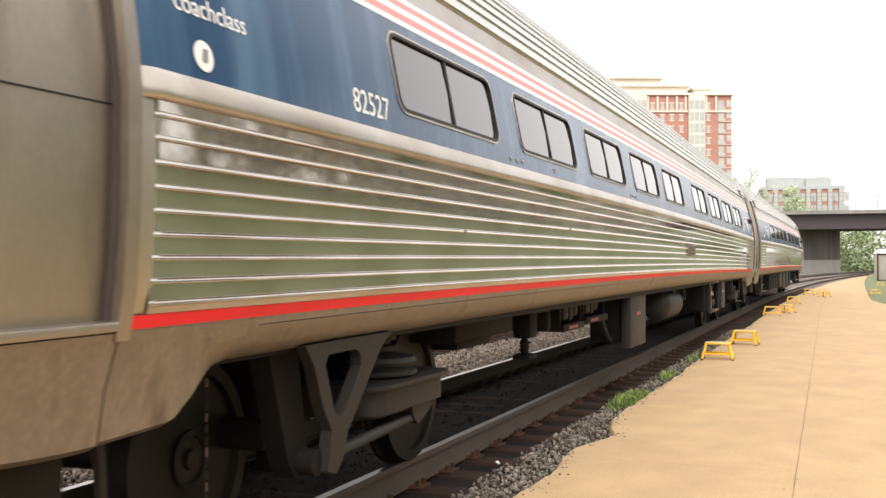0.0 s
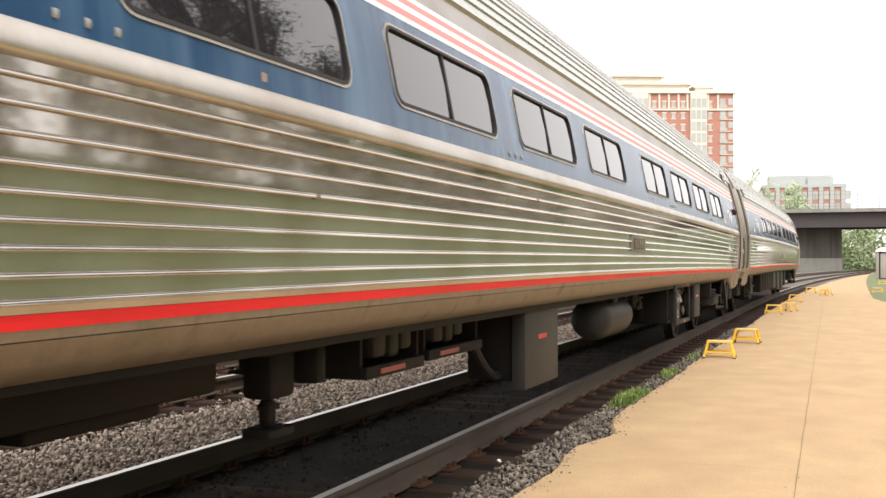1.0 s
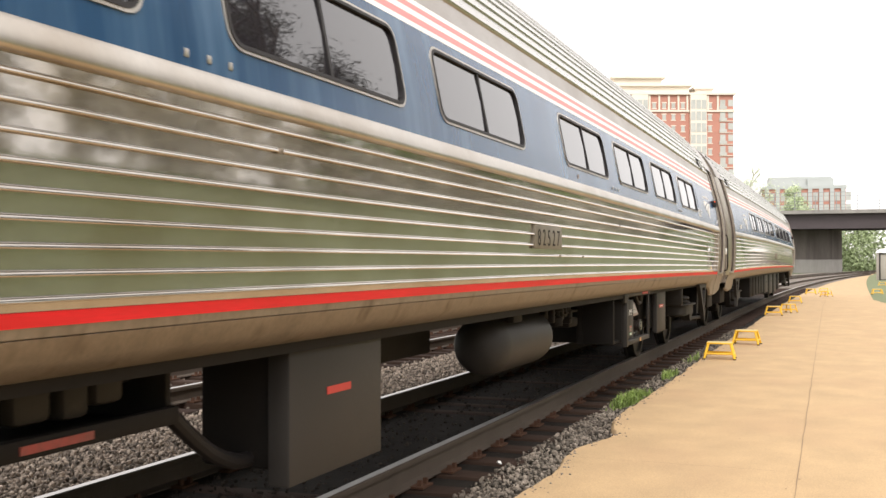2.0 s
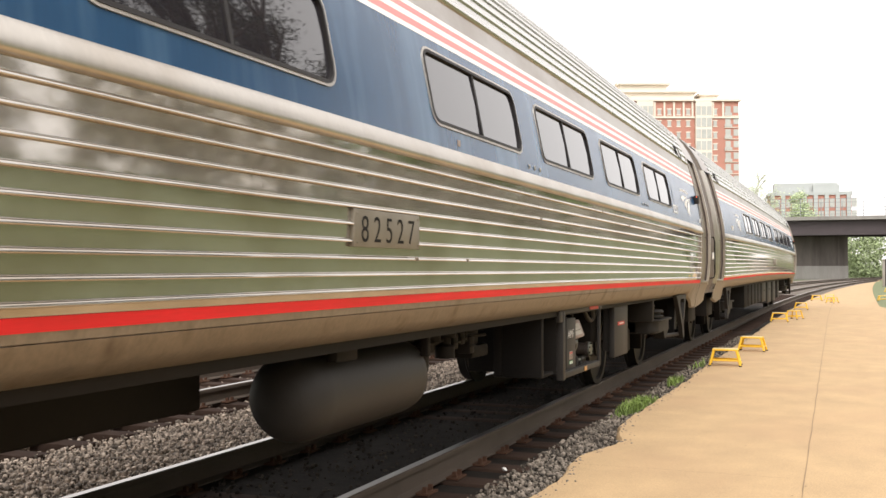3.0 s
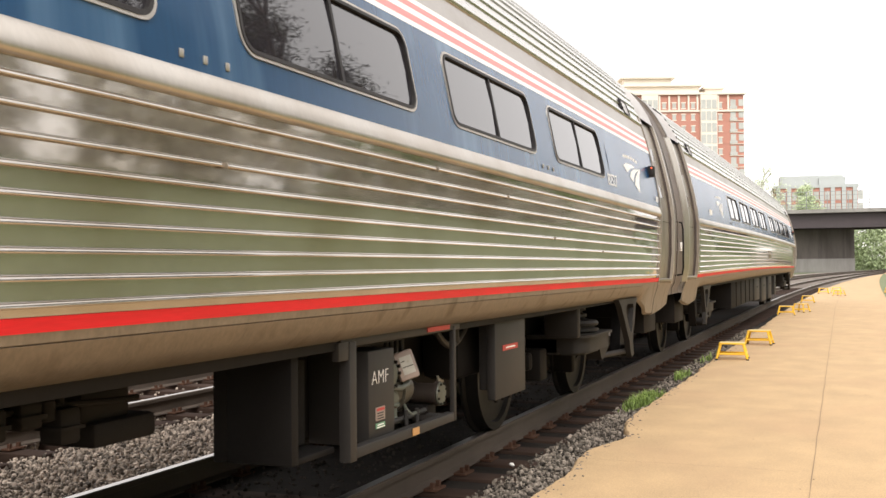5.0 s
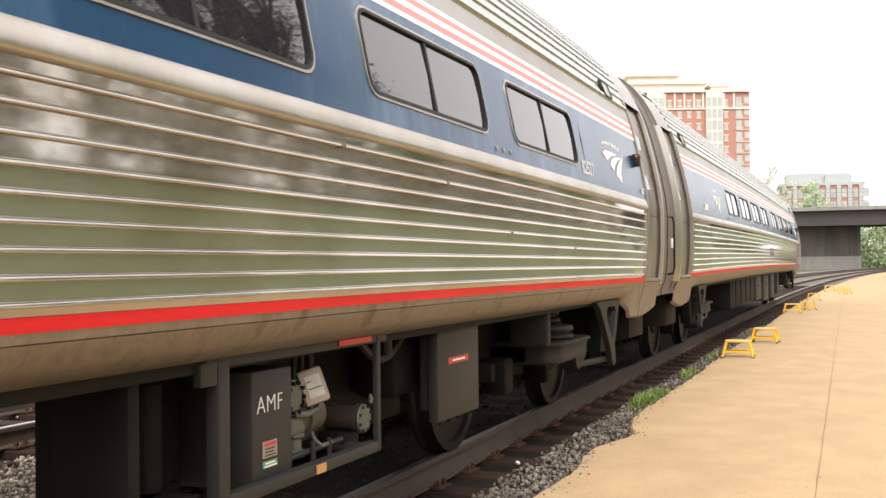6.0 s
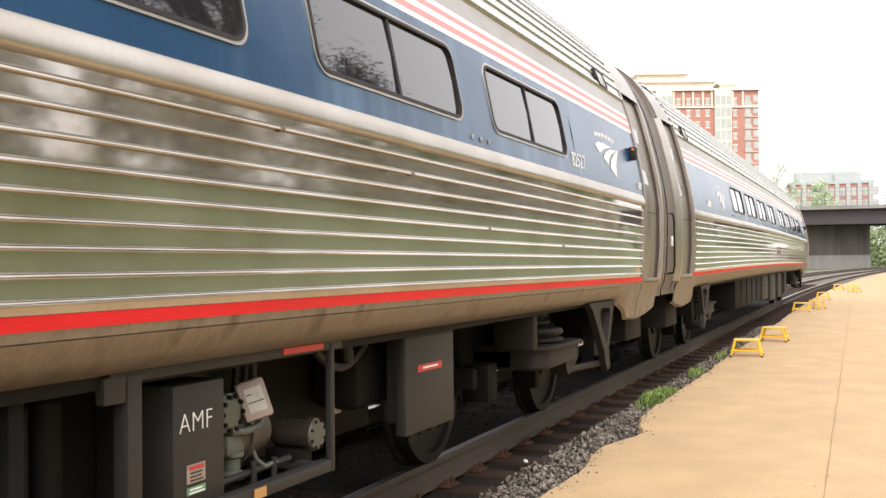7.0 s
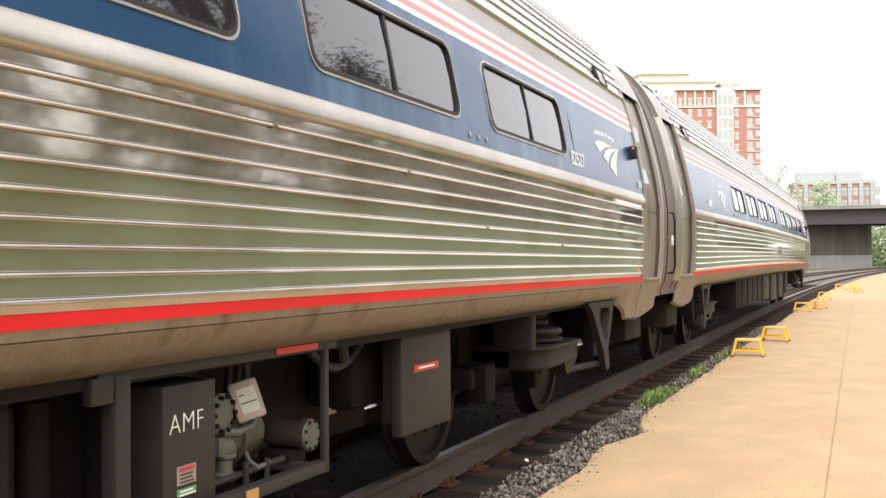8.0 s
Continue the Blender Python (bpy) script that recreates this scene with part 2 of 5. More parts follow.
def text_mesh(words, size, m, mat, parent, name="lettering", label="", spacing=1.0, weight=0.0):
    """Raised letters in the built-in font, turned into a mesh."""
    cu = bpy.data.curves.new(name, "FONT")
    cu.body, cu.size, cu.extrude, cu.space_character, cu.offset = words, size, 0.0008, spacing, weight
    tmp = new("lettering_curve", cu)
    me = bpy.data.meshes.new_from_object(tmp.evaluated_get(bpy.context.evaluated_depsgraph_get()))
    bpy.data.objects.remove(tmp)
    bpy.data.curves.remove(cu)
    me.materials.clear()
    me.materials.append(mat)
    ob = new(name, me)
    ob.parent = parent
    ob.matrix_basis = m
    return tagged(ob, label)


def bend(y):
    """How far the track has swung to the right at y metres along it."""
    return max(0.0, y - 30.0) ** 2 / 1800.0

TRACK_X = -3.53
GROUND = -0.08

# ---------------------------------------------------------------- ground
def strip_sheet(name, xs, ys, z, mat, label, curve=True, wobble=None):
    """One sheet between two side lines, following the track's bend."""
    bm = bmesh.new()
    rows = []
    for y in ys:
        k = bend(y) if curve else 0
        rows.append([bm.verts.new((x + k + (wobble(i, y) if wobble else 0), y, z)) for i, x in enumerate(xs)])
    for a, b in zip(rows, rows[1:]):
        for i in range(len(xs) - 1):
            bm.faces.new((a[i], a[i + 1], b[i + 1], b[i]))
    ob = part(name, bm, mat)
    return tagged(ob, label, name, kind="structure")

bm = bmesh.new()
bmesh.ops.create_grid(bm, x_segments=1, y_segments=1, size=2500)
bmesh.ops.translate(bm, verts=bm.verts, vec=(0, 0, -0.42))
tagged(part("ground", bm, M["lawn"]), "green and brown level ground reaching the horizon", "ground", kind="structure")

steps = [-30, -15, -5, 0, 3, 6, 9, 12, 16, 20, 25, 30, 40, 50, 60, 75, 90, 110, 130, 150, 180, 220, 300]
strip_sheet("track_bed", (-14.0, -2.0), steps, -0.30, M["gravel"], "grey crushed stone track bed under two tracks")
# this dark sheet also paints the train's shade over the ties
strip_sheet("oily_bed", (-4.24, -2.82), [-8, 0, 5, 10, 15, 20, 25, 30, 36, 42, 50], -0.178, M["bed"], "black oily bed between the rails, with the train's shade painted in")

def edge_wobble(i, y):
    """The pavement's broken edge towards the track."""
    if i:
        return 0.0
    gap = 0.0575 * (1 - math.tanh((y - 7.2) / 0.3)) + 0.17 * math.exp(-((y - 8.5) / 0.55) ** 2)
    return gap + 0.03 * noise.noise((y * 0.9, 3.1, 0)) + 0.03 * noise.noise((y * 0.35, 7.7, 0)) + 0.026 * noise.noise((y * 2.3, 1.7, 0)) + 0.018 * noise.noise((y * 6.9, 2.7, 0)) + 0.010 * noise.noise((y * 17.0, 5.7, 0))

pave_ys = [-30, -10, 0] + [1 + 0.045 * k for k in range(600)] + [30, 34, 38, 42, 46, 50, 55, 60, 65, 70, 75, 80, 90, 100, 110, 120, 135, 150]
bm = bmesh.new()
rows = []
for y in pave_ys:
    k = bend(y)
    left = -1.97 + k + edge_wobble(0, y)
    right = 1.0 + 0.36 * k + max(0.0, 2.9 - 0.6 * max(0.0, y - 34))
    rows.append([bm.verts.new(p) for p in ((left - 0.05, y, -0.34), (left, y, GROUND - 0.02), (left + 0.02, y, GROUND), (right, y, GROUND), (right + 0.02, y, -0.34))])
for a, b in zip(rows, rows[1:]):
    for i in range(4):
        bm.faces.new((a[i], a[i + 1], b[i + 1], b[i]))
pavement = tagged(part("pavement", bm, M["pave"]), "tan weathered concrete platform beside the track, with a broken edge", "pavement", kind="structure")

strip_sheet("shoulder_soil", (-2.75, -2.36, -1.80), [-8, 0, 3, 6, 9, 10, 14, 20, 30, 40, 60], -0.205, M["bed"], "dark soil beside the ties")

# crack running along the pavement and two faint cross joints
bm = bmesh.new()
prev = None
for k in range(120):
    y = 4 + 0.35 * k
    x = -0.285 - 0.0125 * (y - 6.7) + 0.008 * noise.noise((y * 1.3, 1, 5)) + bend(y)
    w = 0.0028 + 0.0022 * noise.noise((y * 3, 9, 2))
    cur = (bm.verts.new((x - w, y, GROUND + 0.004)), bm.verts.new((x + w, y, GROUND + 0.004)))
    if prev:
        bm.faces.new((prev[0], prev[1], cur[1], cur[0]))
    prev = cur
part("crack", bm, M["seam"], pavement, "thin dark crack")
bm = bmesh.new()
for y in (7.4, 10.45, 13.5, 16.55, 19.6):
    pts = [(-1.93 + 0.17 * k, y + 0.012 * noise.noise((k * 0.8, y, 1))) for k in range(10)]
    for (xa, ya), (xb, yb) in zip(pts, pts[1:]):
        bm.faces.new([bm.verts.new((x, w, GROUND + 0.003)) for x, w in ((xa, ya - 0.002), (xb, yb - 0.002), (xb, yb + 0.002), (xa, ya + 0.002))])
part("cross_joint", bm, M["seam"], pavement, "faint joint across the concrete")
bm = bmesh.new()
for k in range(26):
    x, y, r = random.uniform(-1.6, 1.2), random.uniform(5.5, 22), random.uniform(0.004, 0.013)
    bmesh.ops.create_icosphere(bm, subdivisions=1, radius=r, matrix=Matrix.Translation((x, y, GROUND + 0.004)) @ Matrix.Diagonal((1, 1.4, 0.25, 1)))
tagged(part("debris", bm, M["seam"], pavement, "small dark bits of debris"), kind="stuff")

bm = bmesh.new()
rng = random.Random(9)
for k in range(380):
    y = 5 + 20 * rng.random() ** 1.6
    x, r = -1.95 + bend(y) + edge_wobble(0, y) + abs(rng.gauss(0, 0.05)) + 0.01, 0.002 + 0.008 * rng.random() ** 2
    bmesh.ops.create_icosphere(bm, subdivisions=1, radius=r, matrix=Matrix.Translation((x, y, GROUND + r * 0.3)) @ Matrix.Rotation(rng.uniform(0, 6), 4, "Z") @ Matrix.Diagonal((1, 1.5, 0.7, 1)))
tagged(part("grit", bm, M["gravel"], pavement, "loose stone grit along the broken edge"), kind="stuff")

bm = bmesh.new()
bmesh.ops.create_icosphere(bm, subdivisions=2, radius=0.022)
for v in bm.verts:
    v.co *= 1 + 0.5 * noise.noise(v.co * 60)
litter = tagged(part("litter", bm, M["label_white"]), "small crumpled white paper on the ballast", "litter")
litter.matrix_basis = pose(-2.40, 7.36, -0.15, 0, 0, 30) @ Matrix.Diagonal((0.8, 1.5, 0.6, 1))

# lawn beside the pavement
bm = bmesh.new()
rows = []
for y in (-60, -20, 0, 10, 20, 28, 30, 32, 34, 35.5, 37, 38.5, 40, 42, 46, 50, 60, 75, 90, 110, 140):
    x0 = 0.98 + 0.36 * bend(y) + max(0.0, 2.9 - 0.6 * max(0.0, y - 34))
    rows.append([bm.verts.new((x, y, z)) for x, z in ((x0, GROUND - 0.02), (x0 + 0.5, GROUND + 0.03), (8, 0.1), (14, 2.2), (21, 4.3), (60, 5.1))])
for a, b in zip(rows, rows[1:]):
    for i in range(5):
        bm.faces.new((a[i], a[i + 1], b[i + 1], b[i]))
tagged(part("lawn", bm, M["grass"]), "mown spring lawn rising to a low bank beside the platform", "lawn", kind="structure")

# ---------------------------------------------------------------- tracks
RAIL_PROFILE = [(-0.07, -0.17), (-0.07, -0.160), (-0.012, -0.145), (-0.010, -0.045), (-0.036, -0.035), (-0.037, -0.006), (-0.030, 0.0),
                (0.030, 0.0), (0.037, -0.006), (0.036, -0.035), (0.010, -0.045), (0.012, -0.145), (0.07, -0.160), (0.07, -0.17)]
RAIL_YS = [-30, 0, 10, 20, 30, 36, 42, 50, 60, 70, 80, 95, 110, 130, 160, 200, 250]

def loft(bm, profile, stations, closed=True):
    """Sweeps an (x, z) profile through stations of (x offset, y)."""
    rings = [[bm.verts.new((x + ox, y, z)) for x, z in profile] for ox, y in stations]
    k = len(profile)
    for a, b in zip(rings, rings[1:]):
        for i in range(k if closed else k - 1):
            bm.faces.new((a[i], a[(i + 1) % k], b[(i + 1) % k], b[i]))
    if closed:
        bm.faces.new(rings[0]), bm.faces.new(rings[-1][::-1])
    bmesh.ops.recalc_face_normals(bm, faces=bm.faces)
    return bm

def build_track(cx, label):
    t = thing("railway_track", label, "railway track", kind="structure")
    for s in (-1, 1):
        x = cx + s * 0.7525
        r = part("rail", loft(bmesh.new(), RAIL_PROFILE, [(x + bend(y), y) for y in RAIL_YS]), M["rail"], t)
        part("running_surface", loft(bmesh.new(), [(-0.028, 0.0005), (-0.028, 0.003), (0.028, 0.003), (0.028, 0.0005)], [(x + bend(y), y) for y in RAIL_YS]), M["shiny"], r, "polished rail head")
    return t

TIE = 0.56
def build_ties(track, cx, y0, count):
    me = mesh_of("tie", boxes((-1.27, 1.27, -0.115, 0.115, -0.36, -0.172), bevel=0.012), M["tie"])
    pl = boxes((-0.16, 0.16, -0.09, 0.09, -0.172, -0.158))
    for sx in (-0.12, 0.12):
        for sy in (-0.05, 0.05):
            box(pl, sx - 0.014, sx + 0.014, sy - 0.014, sy + 0.014, -0.158, -0.12)
    plate_me = mesh_of("tie_plate", pl, M["rust"])
    rng = random.Random(int(cx * 10) + 99)
    for k in range(count):
        y = y0 + k * TIE
        ob = new("tie", me)
        ob.parent = track
        ob.matrix_basis = pose(cx + bend(y) + rng.uniform(-0.04, 0.04), y, rng.uniform(-0.012, 0.0), 0, 0, rng.uniform(-1.2, 1.2))
        for s in (-1, 1):
            if y < 26:
                pb = new("tie_plate", plate_me)
                pb.parent = track
                pb.matrix_basis = pose(cx + s * 0.7525 + bend(y), y, 0)

near_track = build_track(TRACK_X, "rusty steel rails on dark timber ties in grey ballast")
far_track = build_track(-7.45, "second parallel track of rusty rails on timber ties")

# ---------------------------------------------------------------- passenger cars
HW = [(0.98, 1.24), (1.0, 1.345), (1.03, 1.42), (1.07, 1.468), (1.14, 1.505), (1.25, 1.53), (1.5, 1.548), (1.8, 1.552), (1.87, 1.5525), (1.98, 1.545), (2.1, 1.530), (2.3, 1.495),
      (2.5, 1.450), (2.7, 1.40), (2.86, 1.355), (3.0, 1.305), (3.15, 1.235), (3.3, 1.145), (3.45, 1.025), (3.57, 0.885), (3.67, 0.72), (3.74, 0.54), (3.79, 0.30), (3.81, 0.0)]
HZ = np.array([p[0] for p in HW])
HX = np.array([p[1] for p in HW])

def hw(z):
    """Half the body's width at height z."""
    return float(np.interp(z, HZ, HX))

CAR = 26.15
SIDE_END, FRONT_END = 11.72, -11.47
FLUTES = [1.25, 1.32, 1.393, 1.466, 1.54, 1.614, 1.69, 1.767, 1.84]
WINDOWS = [-9.44, -7.39, -5.34, -3.29, -1.24, 1.42, 3.47, 5.53, 7.58]
WIN_W, WIN_LO, WIN_HI = 1.56, 2.105, 2.505

def side_loft(name, profile, y0, y1, mat, parent, side, label="", n=13, smooth=True, taper=0.0):
    """A skin strip along the car's side from an outward (offset, z) profile."""
    bm = bmesh.new()
    ys = [y0 + (y1 - y0) * k / (n - 1) for k in range(n)]
    rings = [[bm.verts.new((side * (hw(z) + o), y, z)) for o, z in profile] for y in ys]
    if taper:
        ends = [[bm.verts.new((side * (hw(z) - 0.003), y, z)) for o, z in profile] for y in (y0 - taper, y1 + taper)]
        rings = [ends[0]] + rings + [ends[1]]
    for a, b in zip(rings, rings[1:]):
        for i in range(len(profile) - 1):
            bm.faces.new((a[i], a[i + 1], b[i + 1], b[i]) if side < 0 else (a[i], b[i], b[i + 1], a[i + 1]))
    return part(name, bm, mat, parent, label, smooth)

def flute_profile():
    p = [(0.0, 1.214)]
    for z in FLUTES:
        p += [(0.0, z - 0.007), (0.0115, z - 0.0125), (0.0155, z - 0.0112), (0.0165, z - 0.0080), (0.0153, z - 0.0040), (0.012, z + 0.0005), (0.006, z + 0.005), (0.0, z + 0.0075)]
    return p + [(0.0, 1.884)]

def rounded(cy, cz, w, h, r, k=1.0):
    """Points (y, z) round a rectangle with round corners, and the square positions they belong to."""
    def line(a):
        q = min(0.98, r / a)
        half = [1 - q, 1 - 0.62 * q, 1 - 0.3 * q]
        return [-1] + [-x for x in reversed(half)] + half
    ay, az = line(w), line(h)
    sq = [(a, -1) for a in ay] + [(1, b) for b in az] + [(-a, 1) for a in ay] + [(-1, -b) for b in az]
    out = []
    for a, b in sq:
        py, pz = a * w, b * h
        iy, iz = max(-(w - r), min(w - r, py)), max(-(h - r), min(h - r, pz))
        d = math.hypot(py - iy, pz - iz)
        if d > 1e-6:
            py, pz = iy + (py - iy) / d * r, iz + (pz - iz) / d * r
        out.append((cy + py, cz + pz))
    return out, sq

def window_panel(bm, side, ya, yb, z0, z1, cy, cz, w, h, r):
    """Skin round one window opening, from the cell's edge to the opening."""
    hole, sq = rounded(cy, cz, w, h, r)
    inner = [bm.verts.new((side * hw(z), y, z)) for y, z in hole]
    deep = [bm.verts.new((side * (hw(z) - 0.03), y, z)) for y, z in hole]
    outer = []
    for a, b in sq:
        y = cy + (a * (yb - cy) if a > 0 else a * (cy - ya))
        z = cz + (b * (z1 - cz) if b > 0 else b * (cz - z0))
        outer.append(bm.verts.new((side * hw(z), y, z)))
    n = len(sq)
    for i in range(n):
        j = (i + 1) % n
        bm.faces.new((outer[i], outer[j], inner[j], inner[i]))
        bm.faces.new((inner[i], inner[j], deep[j], deep[i]))

def ring_bar(bm, side, cy, cz, w, h, r, inner, out0, out1):
    """A bar of rectangular section round a rounded opening."""
    a, _ = rounded(cy, cz, w, h, r)
    b, _ = rounded(cy, cz, w - inner, h - inner, max(0.01, r - inner))
    def ring(pts, o):
        return [bm.verts.new((side * (hw(z) + o), y, z)) for y, z in pts]
    r0, r1, r2, r3 = ring(a, out0), ring(a, out1), ring(b, out1), ring(b, out0 - 0.02)
    n = len(a)
    for p, q in ((r0, r1), (r1, r2), (r2, r3)):
        for i in range(n):
            j = (i + 1) % n
            bm.faces.new((p[i], p[j], q[j], q[i]))
    bmesh.ops.recalc_face_normals(bm, faces=bm.faces)

def build_windows(car, side, WINDOWS):
    cz, h = (WIN_LO + WIN_HI) / 2, (WIN_HI - WIN_LO) / 2
    cells = [WINDOWS[0] - 0.24] + [(a + WIN_W + b) / 2 for a, b in zip(WINDOWS, WINDOWS[1:])] + [WINDOWS[-1] + WIN_W + 0.24]
    bm = bmesh.new()
    for i, y0 in enumerate(WINDOWS):
        window_panel(bm, side, cells[i], cells[i + 1], 1.98, 2.575, y0 + WIN_W / 2, cz, WIN_W / 2, h, 0.085)
    plain_ends = [FRONT_END + (cells[0] - FRONT_END) * k / 2 for k in range(3)]
    for ya, yb in (plain_ends[:2], plain_ends[1:], (cells[-1], SIDE_END)):
        zs = [1.98, 2.1, 2.3, 2.5, 2.575]
        v = [[bm.verts.new((side * hw(z), y, z)) for z in zs] for y in (ya, yb)]
        for k in range(4):
            bm.faces.new((v[0][k], v[1][k], v[1][k + 1], v[0][k + 1]))
    bmesh.ops.recalc_face_normals(bm, faces=bm.faces)
    bmesh.ops.remove_doubles(bm, verts=bm.verts, dist=0.001)
    if side > 0:
        bmesh.ops.reverse_faces(bm, faces=[f for f in bm.faces if f.normal.x < -0.3])
    part("window_band", bm, M["blue"], car, "glossy dark blue painted window band")
    for y0 in WINDOWS:
        cy = y0 + WIN_W / 2
        bm = bmesh.new()
        ring_bar(bm, side, cy, cz, WIN_W / 2, h, 0.085, 0.017, -0.005, 0.009)
        w = part("window", bm, M["rubber"], car, "tinted two-pane window in a black gasket")
        bm = bmesh.new()
        ring_bar(bm, side, cy, cz, WIN_W / 2 + 0.016, h + 0.013, 0.096, 0.014, -0.002, 0.006)
        part("window_trim", bm, M["plain"], w, "thin bright metal trim")
        bm = bmesh.new()
        plate_pts = [(cy - 0.012, WIN_LO + 0.02), (cy + 0.012, WIN_LO + 0.02), (cy + 0.012, WIN_HI - 0.02), (cy - 0.012, WIN_HI - 0.02)]
        vs = [bm.verts.new((side * (hw(z) + o), y, z)) for o in (0.004, -0.03) for y, z in plate_pts]
        for f in ((0, 1, 2, 3), (7, 6, 5, 4), (0, 4, 5, 1), (1, 5, 6, 2), (2, 6, 7, 3), (3, 7, 4, 0)):
            bm.faces.new([vs[i] for i in f])
        bmesh.ops.recalc_face_normals(bm, faces=bm.faces)
        part("mullion", bm, M["rubber"], w)
        for a, b in ((y0 + 0.02, cy - 0.01), (cy + 0.01, y0 + WIN_W - 0.02)):
            bm = bmesh.new()
            zs = [WIN_LO + 0.012, (WIN_LO + WIN_HI) / 2, WIN_HI - 0.012]
            v = [[bm.verts.new((side * (hw(z) - 0.007), y, z)) for z in zs] for y in (a, b)]
            for k in range(2):
                bm.faces.new((v[0][k], v[1][k], v[1][k + 1], v[0][k + 1]))
            bm.normal_update()
            bmesh.ops.solidify(bm, geom=bm.faces[:], thickness=0.006)
            bmesh.ops.recalc_face_normals(bm, faces=bm.faces)
            part("pane", bm, M["pane"], w)

def build_side(car, side, windows):
    side_loft("fluted_panel", flute_profile(), FRONT_END + 0.10, SIDE_END - 0.10, M["steel"], car, side, "ribbed stainless steel lower side, dulled with grime", taper=0.022)
    side_loft("panel_backing", [(-0.002, 1.12), (-0.002, 1.3), (-0.002, 1.5), (-0.002, 1.8), (-0.002, 1.99)], FRONT_END, SIDE_END, M["plain"], car, side)
    side_loft("belt_moulding", [(0.0, 1.882), (0.014, 1.884), (0.023, 1.890), (0.028, 1.900), (0.027, 1.916), (0.021, 1.939), (0.012, 1.962), (0.003, 1.979), (0.0, 1.982)],
              FRONT_END + 0.08, SIDE_END - 0.08, M["plain"], car, side, "bulging bright belt moulding", taper=0.07)
    side_loft("red_stripe", [(0.003, 1.172), (0.003, 1.214)], FRONT_END, SIDE_END, M["red"], car, side, "bright red reflective stripe")
    side_loft("side_sill", [(-0.03, 0.985), (0.0, 1.0), (0.0, 1.03), (0.0, 1.07), (0.0, 1.138), (-0.006, 1.140), (0.0, 1.143), (0.0, 1.172)], FRONT_END + 0.76, SIDE_END - 0.76, M["sill"], car, side,
              "grimy rounded steel side sill")
    side_loft("sill_end", [(0.0, 1.07), (0.0, 1.138), (0.0, 1.172)], FRONT_END, FRONT_END + 0.76, M["sill"], car, side)
    side_loft("sill_end", [(0.0, 1.07), (0.0, 1.138), (0.0, 1.172)], SIDE_END - 0.76, SIDE_END, M["sill"], car, side)
    for z0, z1, mat, nm in ((2.575, 2.605, "white", "white_stripe"), (2.605, 2.645, "pink", "upper_red_stripe"), (2.645, 2.68, "white", "white_stripe"), (2.68, 2.715, "pink", "upper_red_stripe"), (2.715, 2.745, "white", "white_stripe")):
        side_loft(nm, [(0.001, z0), (0.001, z1)], FRONT_END, SIDE_END, M[mat], car, side)
    side_loft("letterboard", [(0.0, 2.745), (0.0, 2.8), (0.0, 2.87), (0.01, 2.88)], FRONT_END, SIDE_END, M["letter"], car, side, "dull steel letterboard", smooth=True)
    if side > 0:
        for y, k in ((1.135, 2), (1.86, 2), (-6.2, 5), (-3.0, 7), (5.2, 8), (6.35, 7), (7.4, 4), (-8.6, 4), (3.3, 6), (8.9, 3)):
            z = FLUTES[k]
            part("rib_joint", boxes((hw(z) + 0.006, hw(z) + 0.019, y - 0.012, y + 0.012, z - 0.015, z + 0.004), bevel=0.002), M["sill"], car)
    build_windows(car, side, windows)

def roof_profile():
    """Ridged roof skin from one eave to the other."""
    zs = np.linspace(2.87, 3.81, 200)
    pts = np.array([(hw(z), z) for z in zs])
    arc = np.concatenate([[0], np.cumsum(np.hypot(*np.diff(pts, axis=0).T))])
    half, d = [], 0.02
    while d < arc[-1] - 0.03:
        for off, o in ((0.0, 0.0), (0.012, 0.012), (0.034, 0.012), (0.046, 0.0)):
            s = d + off
            half.append((float(np.interp(s, arc, pts[:, 0])), float(np.interp(s, arc, pts[:, 1])), o))
        d += 0.098 if d < 1.2 else 0.3
    out = []
    for x, z, o in half:
        nx, nz = x, max(0.15, z - 2.5)
        k = math.hypot(nx, nz)
        out.append((x + o * nx / k, z + o * nz / k))
    return out + [(0.0, 3.81)] + [(-x, z) for x, z in reversed(out)]

def build_roof(car):
    part("roof", loft(bmesh.new(), roof_profile(), [(0, FRONT_END + (SIDE_END - FRONT_END) * k / 12) for k in range(13)], closed=False), M["roofsteel"], car, "ridged stainless steel roof")
    for y0, y1, x0, x1 in ((8.3, 11.4, -0.45, 0.45), (-11.4, -8.3, -0.45, 0.45), (-2.0, 2.0, -0.3, 0.3)):
        part("roof_hatch", boxes((x0, x1, y0, y1, 3.78, 3.85), bevel=0.02), M["roofsteel"], car)

def end_profile(inset):
    zs = [0.80, 0.9, 1.0, 1.07, 1.14, 1.3, 1.6, 1.9, 2.1, 2.3, 2.5, 2.7, 2.86, 3.0, 3.15, 3.3, 3.45, 3.57, 3.67, 3.74, 3.79]
    def w(z):
        return (hw(z) if z >= 1.07 else 1.475 - 0.10 * (1.07 - z)) - inset
    r = [(w(z), z) for z in zs]
    return r + [(-x, z) for x, z in reversed(r)]

